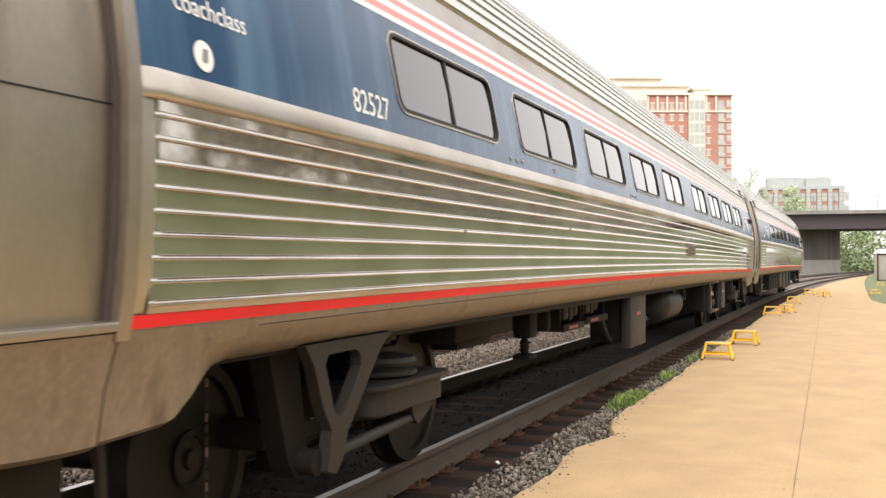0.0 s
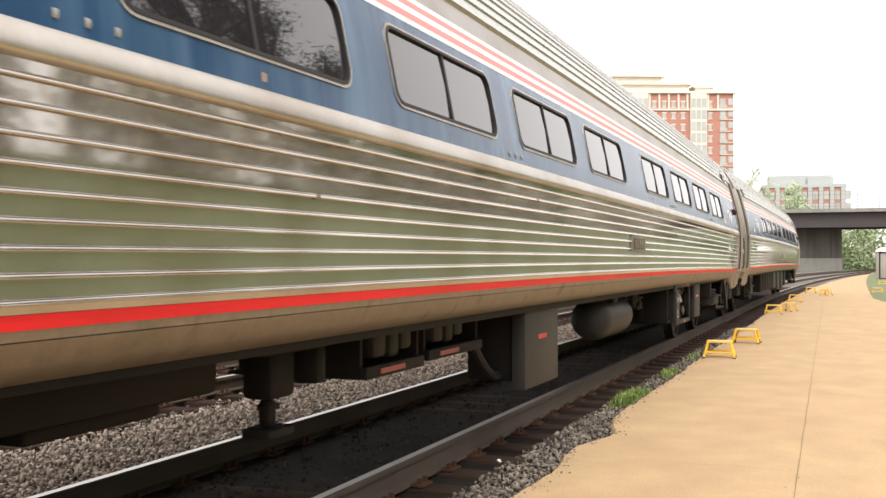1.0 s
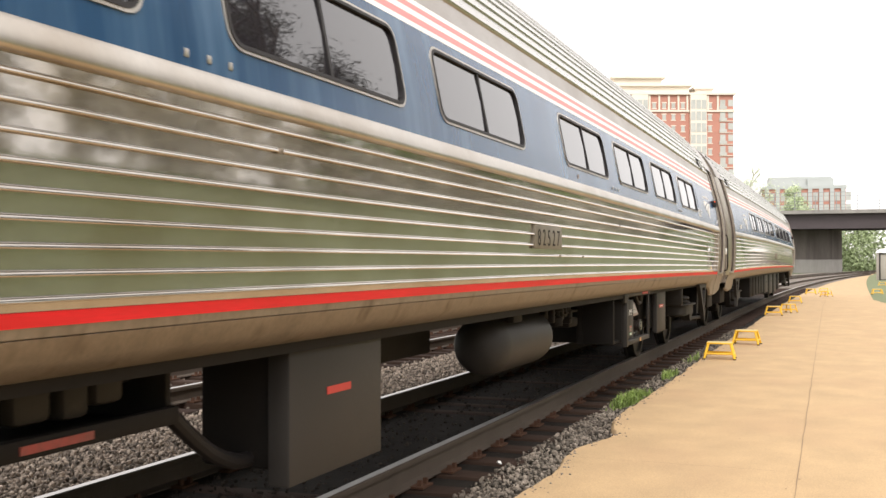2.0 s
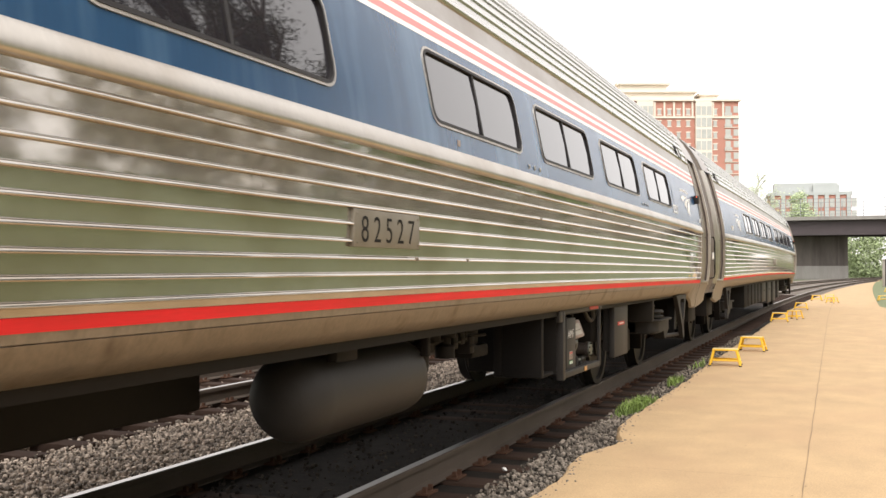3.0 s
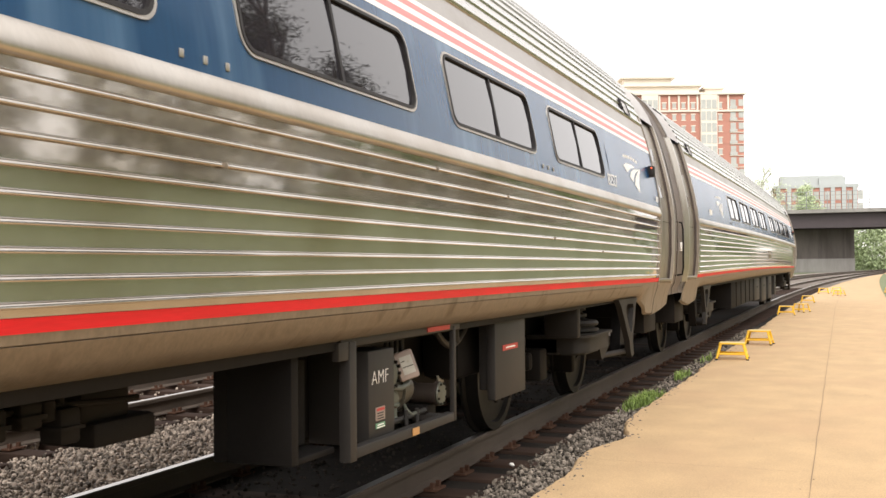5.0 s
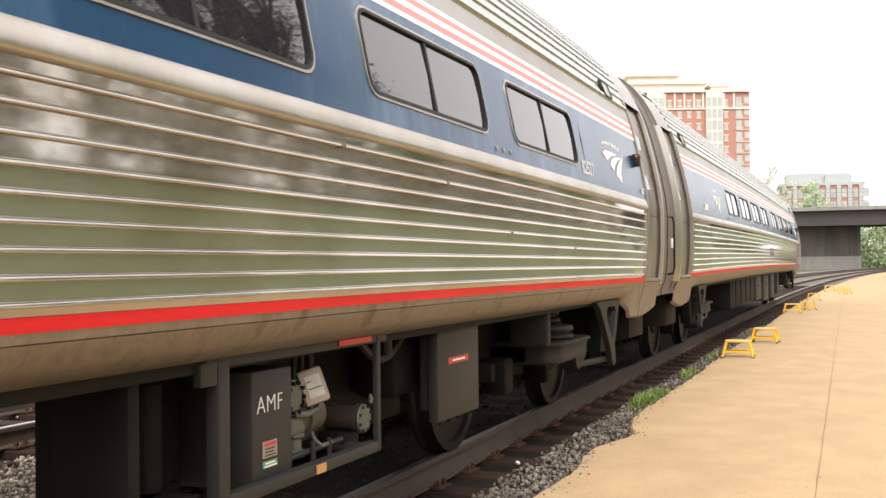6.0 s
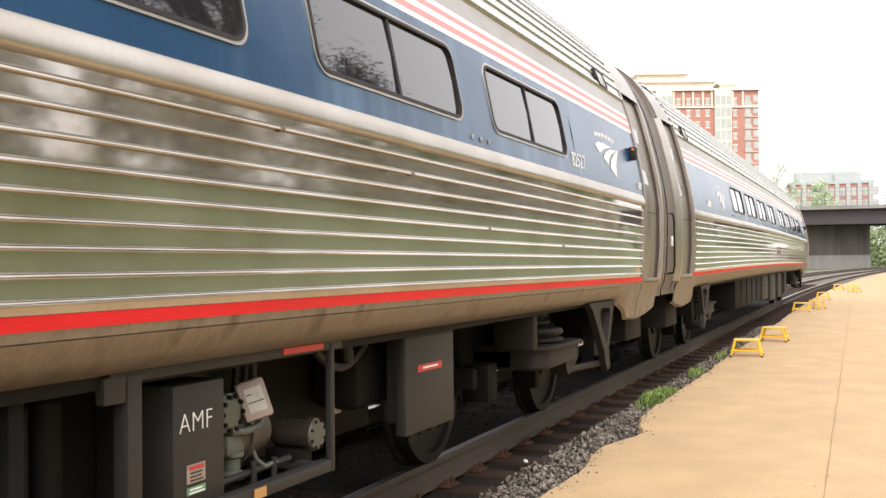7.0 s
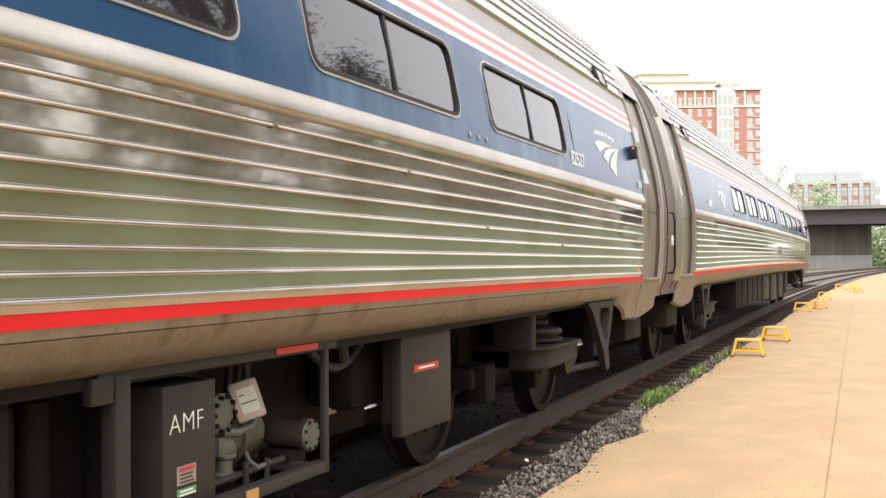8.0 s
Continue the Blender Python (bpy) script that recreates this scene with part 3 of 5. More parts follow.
def build_end(car, e):
    """The vestibule at one end: roof cap, door posts, recessed doors, step-well skirts, diaphragm."""
    S = SIDE_END
    def yy(a, b):
        return (a, b) if e > 0 else (-b, -a)
    cap_pts = [p for p in end_profile(0.0) if p[1] >= 3.0]
    y0, y1 = yy(S, 12.70)
    part("vestibule_roof", loft(bmesh.new(), cap_pts, [(0, y0), (0, y1)], closed=False), M["letter"], car, "smooth grey vestibule roof cap", smooth=True)
    for side in (1, -1):
        zpost = [1.14, 1.3, 1.6, 1.9, 2.1, 2.3, 2.5, 2.7, 2.87, 3.0]
        for nm, a, b, o in (("door_post", S, S + 0.065, 0.012), ("corner_post", 12.57, 12.70, 0.010)):
            ya, yb = yy(a, b)
            bm = bmesh.new()
            rings = []
            for z in zpost:
                x = side * (hw(z) + o)
                xi = side * (hw(z) - 0.16)
                xe = side * (hw(z) + o - (0.05 if nm == "corner_post" else 0))
                far = (xe, x) if e < 0 else (x, xe)
                rings.append([bm.verts.new(p) for p in ((xi, ya, z), (far[0], ya, z), (x, (ya + yb) / 2, z), (far[1], yb, z), (xi, yb, z))])
            for p, q in zip(rings, rings[1:]):
                for i in range(5):
                    bm.faces.new((p[i], p[(i + 1) % 5], q[(i + 1) % 5], q[i]))
            bmesh.ops.recalc_face_normals(bm, faces=bm.faces)
            part(nm, bm, M["vest" if nm == "door_post" else "plain"], car, "brushed steel post")
        # door leaf, set back from the skin
        ya, yb = yy(S + 0.065, 12.57)
        bm = bmesh.new()
        zs = [1.20, 1.45, 1.70, 1.98, 2.2, 2.45, 2.7, 2.86, 2.995]
        rings = [[bm.verts.new((side * (hw(z) - o), y, z)) for y, o in ((ya, 0.045), (yb, 0.045), (yb, 0.10), (ya, 0.10))] for z in zs]
        for p, q in zip(rings, rings[1:]):
            for i in range(4):
                bm.faces.new((p[i], p[(i + 1) % 4], q[(i + 1) % 4], q[i]))
        bm.faces.new(rings[0]), bm.faces.new(rings[-1])
        bmesh.ops.recalc_face_normals(bm, faces=bm.faces)
        door = part("side_door", bm, M["vest"], car, "closed brushed steel sliding door")
        bm = bmesh.new()
        cy = (ya + yb) / 2
        a, _ = rounded(cy, 2.40, 0.18, 0.28, 0.07)
        vs = [bm.verts.new((side * (hw(z) - 0.042), y, z)) for y, z in a]
        bm.faces.new(vs)
        bm.normal_update()
        bmesh.ops.solidify(bm, geom=bm.faces[:], thickness=0.004)
        bmesh.ops.recalc_face_normals(bm, faces=bm.faces)
        part("door_window", bm, M["pane"], door)
        part("door_seam", boxes((side * (hw(1.85) - 0.044), side * (hw(1.85) - 0.050), ya, yb, 1.846, 1.850)), M["rubber"], door)
        for q in (ya, yb):
            bm = bmesh.new()
            zs2 = [1.2, 1.5, 1.9, 2.2, 2.5, 2.86, 2.99]
            cols = [[bm.verts.new((side * (hw(z) - o), q + d, z)) for o, d in ((0.02, -0.006), (0.02, 0.006), (0.06, 0.006), (0.06, -0.006))] for z in zs2]
            for a4, b4 in zip(cols, cols[1:]):
                for i in range(4):
                    bm.faces.new((a4[i], a4[(i + 1) % 4], b4[(i + 1) % 4], b4[i]))
            bm.faces.new(cols[0]), bm.faces.new(cols[-1])
            bmesh.ops.recalc_face_normals(bm, faces=bm.faces)
            part("door_seal", bm, M["seal"], door, "dark rubber door seal")
        part("door_ledge", boxes((side * (hw(1.2) - 0.10), side * (hw(1.2) + 0.012), ya - 0.01, yb + 0.01, 1.170, 1.202), bevel=0.006), M["vest"], car, "steel threshold ledge")
        part("step_well", boxes((side * 0.62, side * 1.34, *yy(S + 0.08, 12.5), 0.60, 1.0), (side * 0.7, side * 1.25, *yy(S - 0.55, S + 0.06), 0.80, 1.0), bevel=0.01), M["under"], car, "dark step-well casing")
        # skirts under the door
        for nm, a, b in (("step_skirt", S + 0.05, 12.62), ("end_skirt", S - 0.80, S + 0.035)):
            n = 20
            bm = bmesh.new()
            cols = []
            for k in range(n + 1):
                f = k / n
                y = e * (a + (b - a) * f)
                if nm == "end_skirt":
                    g = min(1.0, f / 0.56)
                    z0 = 1.005 - 0.18 * g ** 2.3 - 0.03 * max(0, f - 0.56)
                else:
                    z0 = 0.805 + 0.08 * f * f
                col = []
                blend = min(1.0, f / 0.45) if nm == "end_skirt" else 1.0
                for z in (z0 - 0.0, z0 + 0.02, z0 + 0.05, (z0 + 1.16) / 2, 1.165):
                    o = (-0.03 if z <= z0 else 0.0) + (0.004 if nm == "step_skirt" else 0.0)
                    x = (hw(z) + 0.002 if z >= 1.07 else (1 - blend) * (hw(max(z, 1.0)) + 0.002) + blend * (1.47 - 0.16 * (1.07 - z))) + o
                    col.append(bm.verts.new((side * x, y, z)))
                cols.append(col)
            for p, q in zip(cols, cols[1:]):
                for i in range(4):
                    bm.faces.new((p[i], q[i], q[i + 1], p[i + 1]))
            bmesh.ops.recalc_face_normals(bm, faces=bm.faces)
            bm.normal_update()
            bmesh.ops.solidify(bm, geom=bm.faces[:], thickness=0.012)
            bmesh.ops.recalc_face_normals(bm, faces=bm.faces)
            part(nm, bm, M["sill"], car, "grimy steel step-well skirt")
    # end wall, gangway diaphragm, coupler
    yb = e * 12.62
    bm = bmesh.new()
    loft(bm, [p for p in end_profile(0.012) if p[1] >= 1.0], [(0, yb - 0.04), (0, yb + 0.06)])
    part("end_wall", bm, M["vest"], car)
    y0, y1 = yy(12.64, 13.10)
    for k in range(4):
        a = y0 + (y1 - y0) * k / 4
        b = a + (y1 - y0) / 4 - 0.03
        part("diaphragm_fold", boxes((-0.62, -0.5, a, b, 1.15, 3.35), (0.5, 0.62, a, b, 1.15, 3.35), (-0.62, 0.62, a, b, 3.25, 3.40)), M["rubber"], car)
    shroud = [p for p in end_profile(0.055) if p[1] >= 1.0]
    part("diaphragm_shroud", loft(bmesh.new(), shroud, [(0, e * 12.66), (0, e * 13.165)], closed=False), M["shroud"], car, "grey end shroud")
    if e < 0:
        part("end_lamp_box", boxes((1.40, 1.512, -12.98, -12.80, 1.53, 1.64), bevel=0.01), M["label_white"], car, "pale box on the end shroud")
        part("grab_iron", tube(bmesh.new(), [(1.42, -13.06, 1.90), (1.53, -13.06, 1.88), (1.545, -13.06, 1.80), (1.545, -13.06, 1.32), (1.53, -13.06, 1.24), (1.40, -13.06, 1.22)], 0.011), M["under"], car, "thin dark grab iron")
    y0, y1 = yy(12.2, 13.1)
    part("coupler", boxes((-0.12, 0.12, y0, y1, 0.72, 0.98), (-0.3, 0.3, *yy(12.0, 12.5), 0.66, 0.9), bevel=0.03), M["under"], car)
    for sx in (-0.5, 0.5, 0.8):
        pts = [(sx, e * (12.55 + 0.62 * f), 0.85 - 0.9 * f * (1 - f)) for f in [k / 8 for k in range(9)]]
        part("brake_hose", tube(bmesh.new(), pts, 0.022), M["rubber"], car)

WHEEL_Z = 0.457
TRUCKS = {1: 9.6, -1: -8.83}
def build_wheelset(car, y):
    """An axle with two flanged wheels; its own space is centred on the axle."""
    bm = bmesh.new()
    for s in (1, -1):
        turned(bm, [(0.09, s * 0.62), (0.16, s * 0.63), (0.16, s * 0.66), (0.38, s * 0.675), (0.40, s * 0.66), (0.483, s * 0.66), (0.483, s * 0.682), (0.459, s * 0.70), (0.454, s * 0.80), (0.395, s * 0.80),
                    (0.385, s * 0.765), (0.2, s * 0.755), (0.14, s * 0.775), (0.09, s * 0.78)], (0, 0, 0), "X", 40)
    rod(bm, (-0.7, 0, 0), (0.7, 0, 0), 0.085, n=16)
    for s in (1, -1):
        turned(bm, [(0.03, s * 0.77), (0.13, s * 0.775), (0.13, s * 0.80), (0.105, s * 0.805), (0.10, s * 0.79), (0.05, s * 0.79), (0.045, s * 0.81), (0.02, s * 0.812)], (0, 0, 0), "X", 24)
    ob = part("wheelset", bm, M["wheel"], car, "grimy steel wheels on an axle")
    ob.matrix_basis = pose(0, y, WHEEL_Z)
    for s in (1, -1):
        bm = bmesh.new()
        for k in range(40):
            a0, a1 = k * math.tau / 40, (k + 1) * math.tau / 40
            q = [bm.verts.new((s * x, 0.4575 * math.cos(a), 0.4575 * math.sin(a))) for x, a in ((0.715, a0), (0.79, a0), (0.79, a1), (0.715, a1))]
            bm.faces.new(q)
        bmesh.ops.remove_doubles(bm, verts=bm.verts, dist=0.0005)
        part("tread", bm, M["wheel"], ob, "worn wheel tread")
    return ob

def build_truck(car, cy, e):
    """The frame, bolster, air springs and anchor brackets of one four-wheel truck; e points to the car's end."""
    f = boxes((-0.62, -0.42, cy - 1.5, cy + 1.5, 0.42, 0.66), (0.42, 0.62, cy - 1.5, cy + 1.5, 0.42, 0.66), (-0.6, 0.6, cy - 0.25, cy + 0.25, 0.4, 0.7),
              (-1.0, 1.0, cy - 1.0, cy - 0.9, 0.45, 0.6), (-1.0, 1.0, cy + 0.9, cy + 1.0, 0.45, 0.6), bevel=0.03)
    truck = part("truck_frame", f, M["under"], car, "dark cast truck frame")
    # solid mass added to close off the bright track behind the springs
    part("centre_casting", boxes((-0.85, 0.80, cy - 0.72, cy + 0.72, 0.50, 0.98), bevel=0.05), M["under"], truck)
    # unseen beam on the far side, added to block light under the body
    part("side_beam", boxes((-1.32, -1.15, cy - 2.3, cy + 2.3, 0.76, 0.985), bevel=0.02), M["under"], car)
    for s in (1, -1):
        ta, tb = (cy - 0.46, cy + 0.50) if e > 0 else (cy - 0.50, cy + 0.52)
        mid, half = (ta + tb) / 2, (tb - ta) / 2
        bm = boxes((s * 0.55, s * 1.10, ta, tb, 0.54, 0.695), bevel=0.02)
        tub = bmesh.new()
        for grow, z0, z1 in ((-0.05, 0.535, 0.56), (0.0, 0.56, 0.692), (0.035, 0.692, 0.714)):
            ring, _ = rounded(mid, s * 0.98, half + grow, 0.37 + grow, 0.15)
            lo = [tub.verts.new((x, y, z0)) for y, x in ring]
            hi = [tub.verts.new((x, y, z1)) for y, x in ring]
            tub.faces.new(lo), tub.faces.new(hi)
            for i in range(len(ring)):
                j = (i + 1) % len(ring)
                tub.faces.new((lo[i], lo[j], hi[j], hi[i]))
        bmesh.ops.recalc_face_normals(tub, faces=tub.faces)
        bol = part("bolster_end", bm, M["truck"], truck, "grey cast bolster end")
        part("spring_seat", tub, M["truck"], bol, "rounded cast spring seat with a flat rim")
        w = mid + (0.10 if e < 0 else 0.22)
        part("rod_lug", plate(bmesh.new(), [(w - 0.12, 0.60), (w + 0.30, 0.69), (w + 0.30, 0.56), (w + 0.16, 0.49), (w + 0.02, 0.44), (w - 0.04, 0.48), (w - 0.07, 0.54)], s * 1.18, s * 1.32), M["truck"], bol, "pointed cast lug")
        bm = bmesh.new()
        turned(bm, [(0.10, 0.70), (0.235, 0.714), (0.262, 0.730), (0.262, 0.752), (0.225, 0.762), (0.222, 0.772), (0.252, 0.780), (0.262, 0.800), (0.248, 0.824), (0.17, 0.834), (0.135, 0.842), (0.155, 0.856), (0.155, 0.882),
                    (0.115, 0.892), (0.115, 0.906), (0.145, 0.914), (0.145, 0.938), (0.11, 0.948), (0.11, 0.960), (0.135, 0.968), (0.135, 1.0), (0.05, 1.005)], (s * 1.08, cy, 0), "Z", 32)
        part("air_spring", bm, M["truck"], truck, "ringed grey air spring")
        # anchor bracket: a tapering frame with a rounded triangular opening
        yb = cy + e * 1.12
        outer = [(yb + k * e, z) for k, z in ((0.26, 1.02), (-0.20, 1.02), (-0.64, 1.02), (-0.515, 0.956), (-0.385, 0.836), (-0.225, 0.674), (-0.143, 0.60), (-0.10, 0.487), (-0.03, 0.428), (0.055, 0.454), (0.015, 0.625), (0.10, 0.745), (0.18, 0.93))]
        hole = [(yb + k * e, z) for k, z in ((0.05, 0.962), (-0.10, 0.966), (-0.225, 0.966), (-0.275, 0.94), (-0.28, 0.885), (-0.17, 0.76), (-0.10, 0.692), (-0.07, 0.681), (-0.053, 0.679), (-0.03, 0.69), (-0.008, 0.712), (0.03, 0.81), (0.078, 0.92))]
        bm = bmesh.new()
        n = len(outer)
        for x0, x1 in ((1.375, 1.43),):
            ra = [[bm.verts.new((s * x, y, z)) for y, z in pts] for x in (x0, x1) for pts in (outer, hole)]
            for i in range(n):
                j = (i + 1) % n
                for p, q in ((ra[0], ra[1]), (ra[2], ra[3]), (ra[0], ra[2]), (ra[1], ra[3])):
                    bm.faces.new((p[i], p[j], q[j], q[i]))
        bmesh.ops.recalc_face_normals(bm, faces=bm.faces)
        br = part("anchor_bracket", bm, M["truck"], car, "grey steel anchor bracket with a three-cornered opening")
        part("anchor_rod", rod(bmesh.new(), (s * 1.28, w + 0.02, 0.50), (s * 1.36, yb - 0.02 * e, 0.49), 0.028, n=12), M["truck"], br)
        bm = bmesh.new()
        turned(bm, [(0.03, s * 1.28), (0.06, s * 1.285), (0.06, s * 1.385), (0.025, s * 1.395)], (0, yb + 0.06 * e, 0.49), "X", 14)
        part("bushing", bm, M["under"], br)
        part("inner_strut", plate(bmesh.new(), [(yb + k * e, z) for k, z in ((0.34, 1.0), (0.10, 1.0), (0.02, 0.62), (-0.04, 0.44), (0.10, 0.42), (0.17, 0.50), (0.25, 0.74))], s * 1.20, s * 1.30), M["under"], br, "dark strut behind the bracket")
        if e > 0:
            part("guard_plate", boxes((s * 1.02, s * 1.33, cy - e * 0.62 - 0.05, cy - e * 0.62 + 0.05, 0.70, 1.0), bevel=0.03), M["truck"], truck, "grey guard box beside the spring")
        part("brake_cylinder", boxes((s * 0.85, s * 1.05, cy - e * 0.75 - 0.1, cy - e * 0.75 + 0.1, 0.35, 0.62), bevel=0.02), M["under"], truck)
        part("brake_hanger", boxes((s * 0.75, s * 0.95, cy + e * 0.62 - 0.05, cy + e * 0.62 + 0.05, 0.28, 0.8), bevel=0.02), M["under"], truck)

def build_under(car):
    """Floor and gear slung under it."""
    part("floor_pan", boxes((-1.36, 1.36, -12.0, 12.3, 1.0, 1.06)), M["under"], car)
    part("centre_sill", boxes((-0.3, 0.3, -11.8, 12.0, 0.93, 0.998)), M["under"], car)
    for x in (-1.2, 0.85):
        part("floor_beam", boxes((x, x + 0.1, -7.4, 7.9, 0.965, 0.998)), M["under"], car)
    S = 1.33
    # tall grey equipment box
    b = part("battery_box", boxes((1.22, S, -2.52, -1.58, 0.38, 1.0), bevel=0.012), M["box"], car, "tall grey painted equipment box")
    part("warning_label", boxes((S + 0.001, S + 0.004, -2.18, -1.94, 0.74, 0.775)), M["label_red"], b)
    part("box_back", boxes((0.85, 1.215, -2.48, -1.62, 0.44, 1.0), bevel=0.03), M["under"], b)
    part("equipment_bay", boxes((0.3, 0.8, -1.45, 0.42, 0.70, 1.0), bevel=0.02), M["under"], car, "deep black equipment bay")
    # row of low boxes
    for a, c, zl in ((-4.98, -4.18, 0.72), (-4.1, -3.12, 0.74)):
        q = part("equipment_case", boxes((0.35, 1.16, a, c, zl, zl + 0.02), bevel=0.004), M["under"], car, "open black equipment tray with hanging canisters")
        for end in ((0.42, 1.16, a, a + 0.03, zl + 0.02, 1.0), (0.42, 1.16, c - 0.03, c, zl + 0.02, 1.0)):
            part("end_plate", boxes(end), M["under"], q)
        part("back_rail", boxes((0.35, 0.38, a, c, 0.86, 1.0)), M["under"], q)
        part("case_rail", boxes((1.16, 1.20, a, c, zl, zl + 0.065), bevel=0.006), M["under"], q)
        part("reflector", boxes((1.201, 1.205, a + 0.17, a + 0.50, zl + 0.018, zl + 0.046)), M["case_red"], q)
        for y, w, lo, deep in ((0.04, 0.14, 0.205, 0.10), (0.20, 0.17, 0.09, 0.16), (0.42, 0.13, 0.08, 0.12), (0.58, 0.15, 0.11, 0.14)):
            part("canister", boxes((1.13 - deep, 1.15, a + y, a + y + w, zl + lo, 1.0), bevel=0.028), M["truck"], q, "dark rounded canister")
        part("cable", tube(bmesh.new(), [(1.0, a + 0.05 + (c - a - 0.1) * f / 8, 0.93 - 0.05 * math.sin(f * 1.9)) for f in range(9)], 0.012), M["rubber"], q)
    pts = [(1.10, -3.10 + 0.75 * f, 0.80 - 0.30 * math.sin(f * math.pi * 0.62) - 0.02 * f) for f in [k / 10 for k in range(11)]]
    part("drain_hose", tube(bmesh.new(), pts, 0.035, 10), M["rubber"], car, "black rubber hose")
    # brake valves and rods towards the first truck
    v = part("valve_mount", boxes((0.9, 1.2, -6.0, -5.4, 0.93, 1.0), bevel=0.02), M["under"], car)
    for b in ((0.98, 1.14, -5.85, -5.62, 0.72, 0.94), (1.04, 1.2, -5.52, -5.42, 0.76, 0.94), (1.02, 1.09, -5.78, -5.70, 0.58, 0.72), (0.98, 1.14, -5.86, -5.62, 0.555, 0.58), (1.02, 1.10, -5.80, -5.68, 0.66, 0.70)):
        part("valve", boxes(b, bevel=0.03), M["under"], v)
    part("brake_rod", rod(bmesh.new(), (0.8, -7.3, 0.88), (0.9, -6.0, 0.82), 0.016), M["under"], car)
    part("brake_gear_case", boxes((0.35, 1.1, -7.5, -6.2, 0.80, 1.0), (0.5, 1.0, -7.2, -6.45, 0.73, 0.82), bevel=0.03), M["under"], car)
    # air tank
    bm = bmesh.new()
    turned(bm, [(0.02, 0.63), (0.115, 0.645), (0.18, 0.69), (0.21, 0.75), (0.218, 0.82), (0.218, 1.90), (0.21, 1.97), (0.17, 2.04), (0.10, 2.085), (0.02, 2.095)], (1.06, 0, 0.728), "Y", 36)
    tank = part("air_tank", bm, M["box"], car, "dark grey cylindrical air tank", smooth=True)
    part("tank_strap", boxes((0.98, 1.06, 0.85, 0.90, 0.93, 1.0), (0.98, 1.06, 1.6, 1.65, 0.93, 1.0)), M["under"], tank)
    for b in ((1.24, 1.30, 0.78, 1.0, 0.90, 1.0), (1.24, 1.29, 1.92, 1.97, 0.84, 1.0)):
        part("tank_bracket", boxes(b, bevel=0.01), M["under"], car)
    # brake valves and pipes between the tank and the cooling unit
    manifold = part("brake_manifold", boxes((0.86, 1.10, 3.20, 3.54, 0.72, 0.81), (0.90, 1.06, 3.18, 3.44, 0.80, 1.0), bevel=0.02), M["under"], car, "black brake valve manifold")
    rng = random.Random(77)
    for k in range(20):
        y, x, z = 2.18 + 0.05 * k + rng.uniform(-0.02, 0.02), rng.uniform(0.86, 1.14), rng.uniform(0.76, 0.88)
        h, w = rng.uniform(0.04, 0.09), rng.uniform(0.03, 0.065)
        if k % 3:
            fitting = part("pipe_fitting", boxes((x - w, x + w, y - w, y + w, z, z + 2 * h), (x - w - 0.012, x + w + 0.012, y - w - 0.012, y + w + 0.012, z + h * 0.8, z + h), bevel=0.012), M["under"], car)
        else:
            fitting = part("pipe_fitting", turned(bmesh.new(), [(0.01, z), (w, z + 0.008), (w, z + h), (w * 0.6, z + h + 0.012), (w * 0.6, z + 1.6 * h), (w * 1.1, z + 1.7 * h), (w * 1.1, z + 2 * h), (0.01, z + 2 * h)], (x, y, 0), "Z", 14), M["under"], car)
        part("hanger_rod", rod(bmesh.new(), (x, y, z + 2 * h - 0.01), (x, y, 1.0), 0.014, n=8), M["under"], fitting)
    drain = part("drain_valve", boxes((1.0, 1.1, 2.28, 2.42, 0.70, 0.84), (0.98, 1.12, 2.24, 2.46, 0.82, 0.90), (1.03, 1.07, 2.33, 2.37, 0.64, 0.70), bevel=0.02), M["under"], car, "black drain valve beside the tank")
    for k in range(3):
        pts = [(1.0 + 0.06 * k, 2.2 + 1.2 * f, 0.93 - 0.02 * k + 0.012 * math.sin(7 * f + 2 * k)) for f in [j / 14 for j in range(15)]]
        part("brake_pipe", tube(bmesh.new(), pts, 0.012), M["under"], drain)
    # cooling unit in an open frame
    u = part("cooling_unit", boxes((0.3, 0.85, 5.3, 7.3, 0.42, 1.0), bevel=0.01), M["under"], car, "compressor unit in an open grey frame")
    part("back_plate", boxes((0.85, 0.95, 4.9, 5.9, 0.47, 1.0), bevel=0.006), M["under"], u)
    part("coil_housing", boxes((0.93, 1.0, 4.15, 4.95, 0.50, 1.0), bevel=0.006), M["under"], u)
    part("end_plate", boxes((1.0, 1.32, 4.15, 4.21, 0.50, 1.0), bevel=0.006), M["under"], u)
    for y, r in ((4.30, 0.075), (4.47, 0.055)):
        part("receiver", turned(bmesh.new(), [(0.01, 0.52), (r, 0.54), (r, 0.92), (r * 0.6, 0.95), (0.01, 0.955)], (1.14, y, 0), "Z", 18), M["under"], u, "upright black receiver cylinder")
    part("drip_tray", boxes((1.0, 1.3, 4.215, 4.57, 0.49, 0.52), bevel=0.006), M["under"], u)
    part("unit_frame", boxes((1.32, 1.38, 4.575, 4.645, 0.445, 1.0), (1.35, 1.38, 5.885, 5.92, 0.455, 1.0), (1.32, 1.378, 4.60, 5.915, 0.455, 0.505), (1.30, 1.375, 4.5, 6.0, 0.975, 1.015),
         (0.95, 1.32, 5.86, 5.90, 0.455, 0.495), (1.34, 1.378, 4.47, 4.57, 0.915, 1.0), bevel=0.006), M["box"], u, "grey angle-iron frame")
    part("amber_reflector", boxes((1.381, 1.386, 5.28, 5.36, 0.462, 0.50)), M["amber"], u)
    part("red_reflector", boxes((1.376, 1.381, 5.5, 5.82, 0.985, 1.01)), M["label_red"], u)
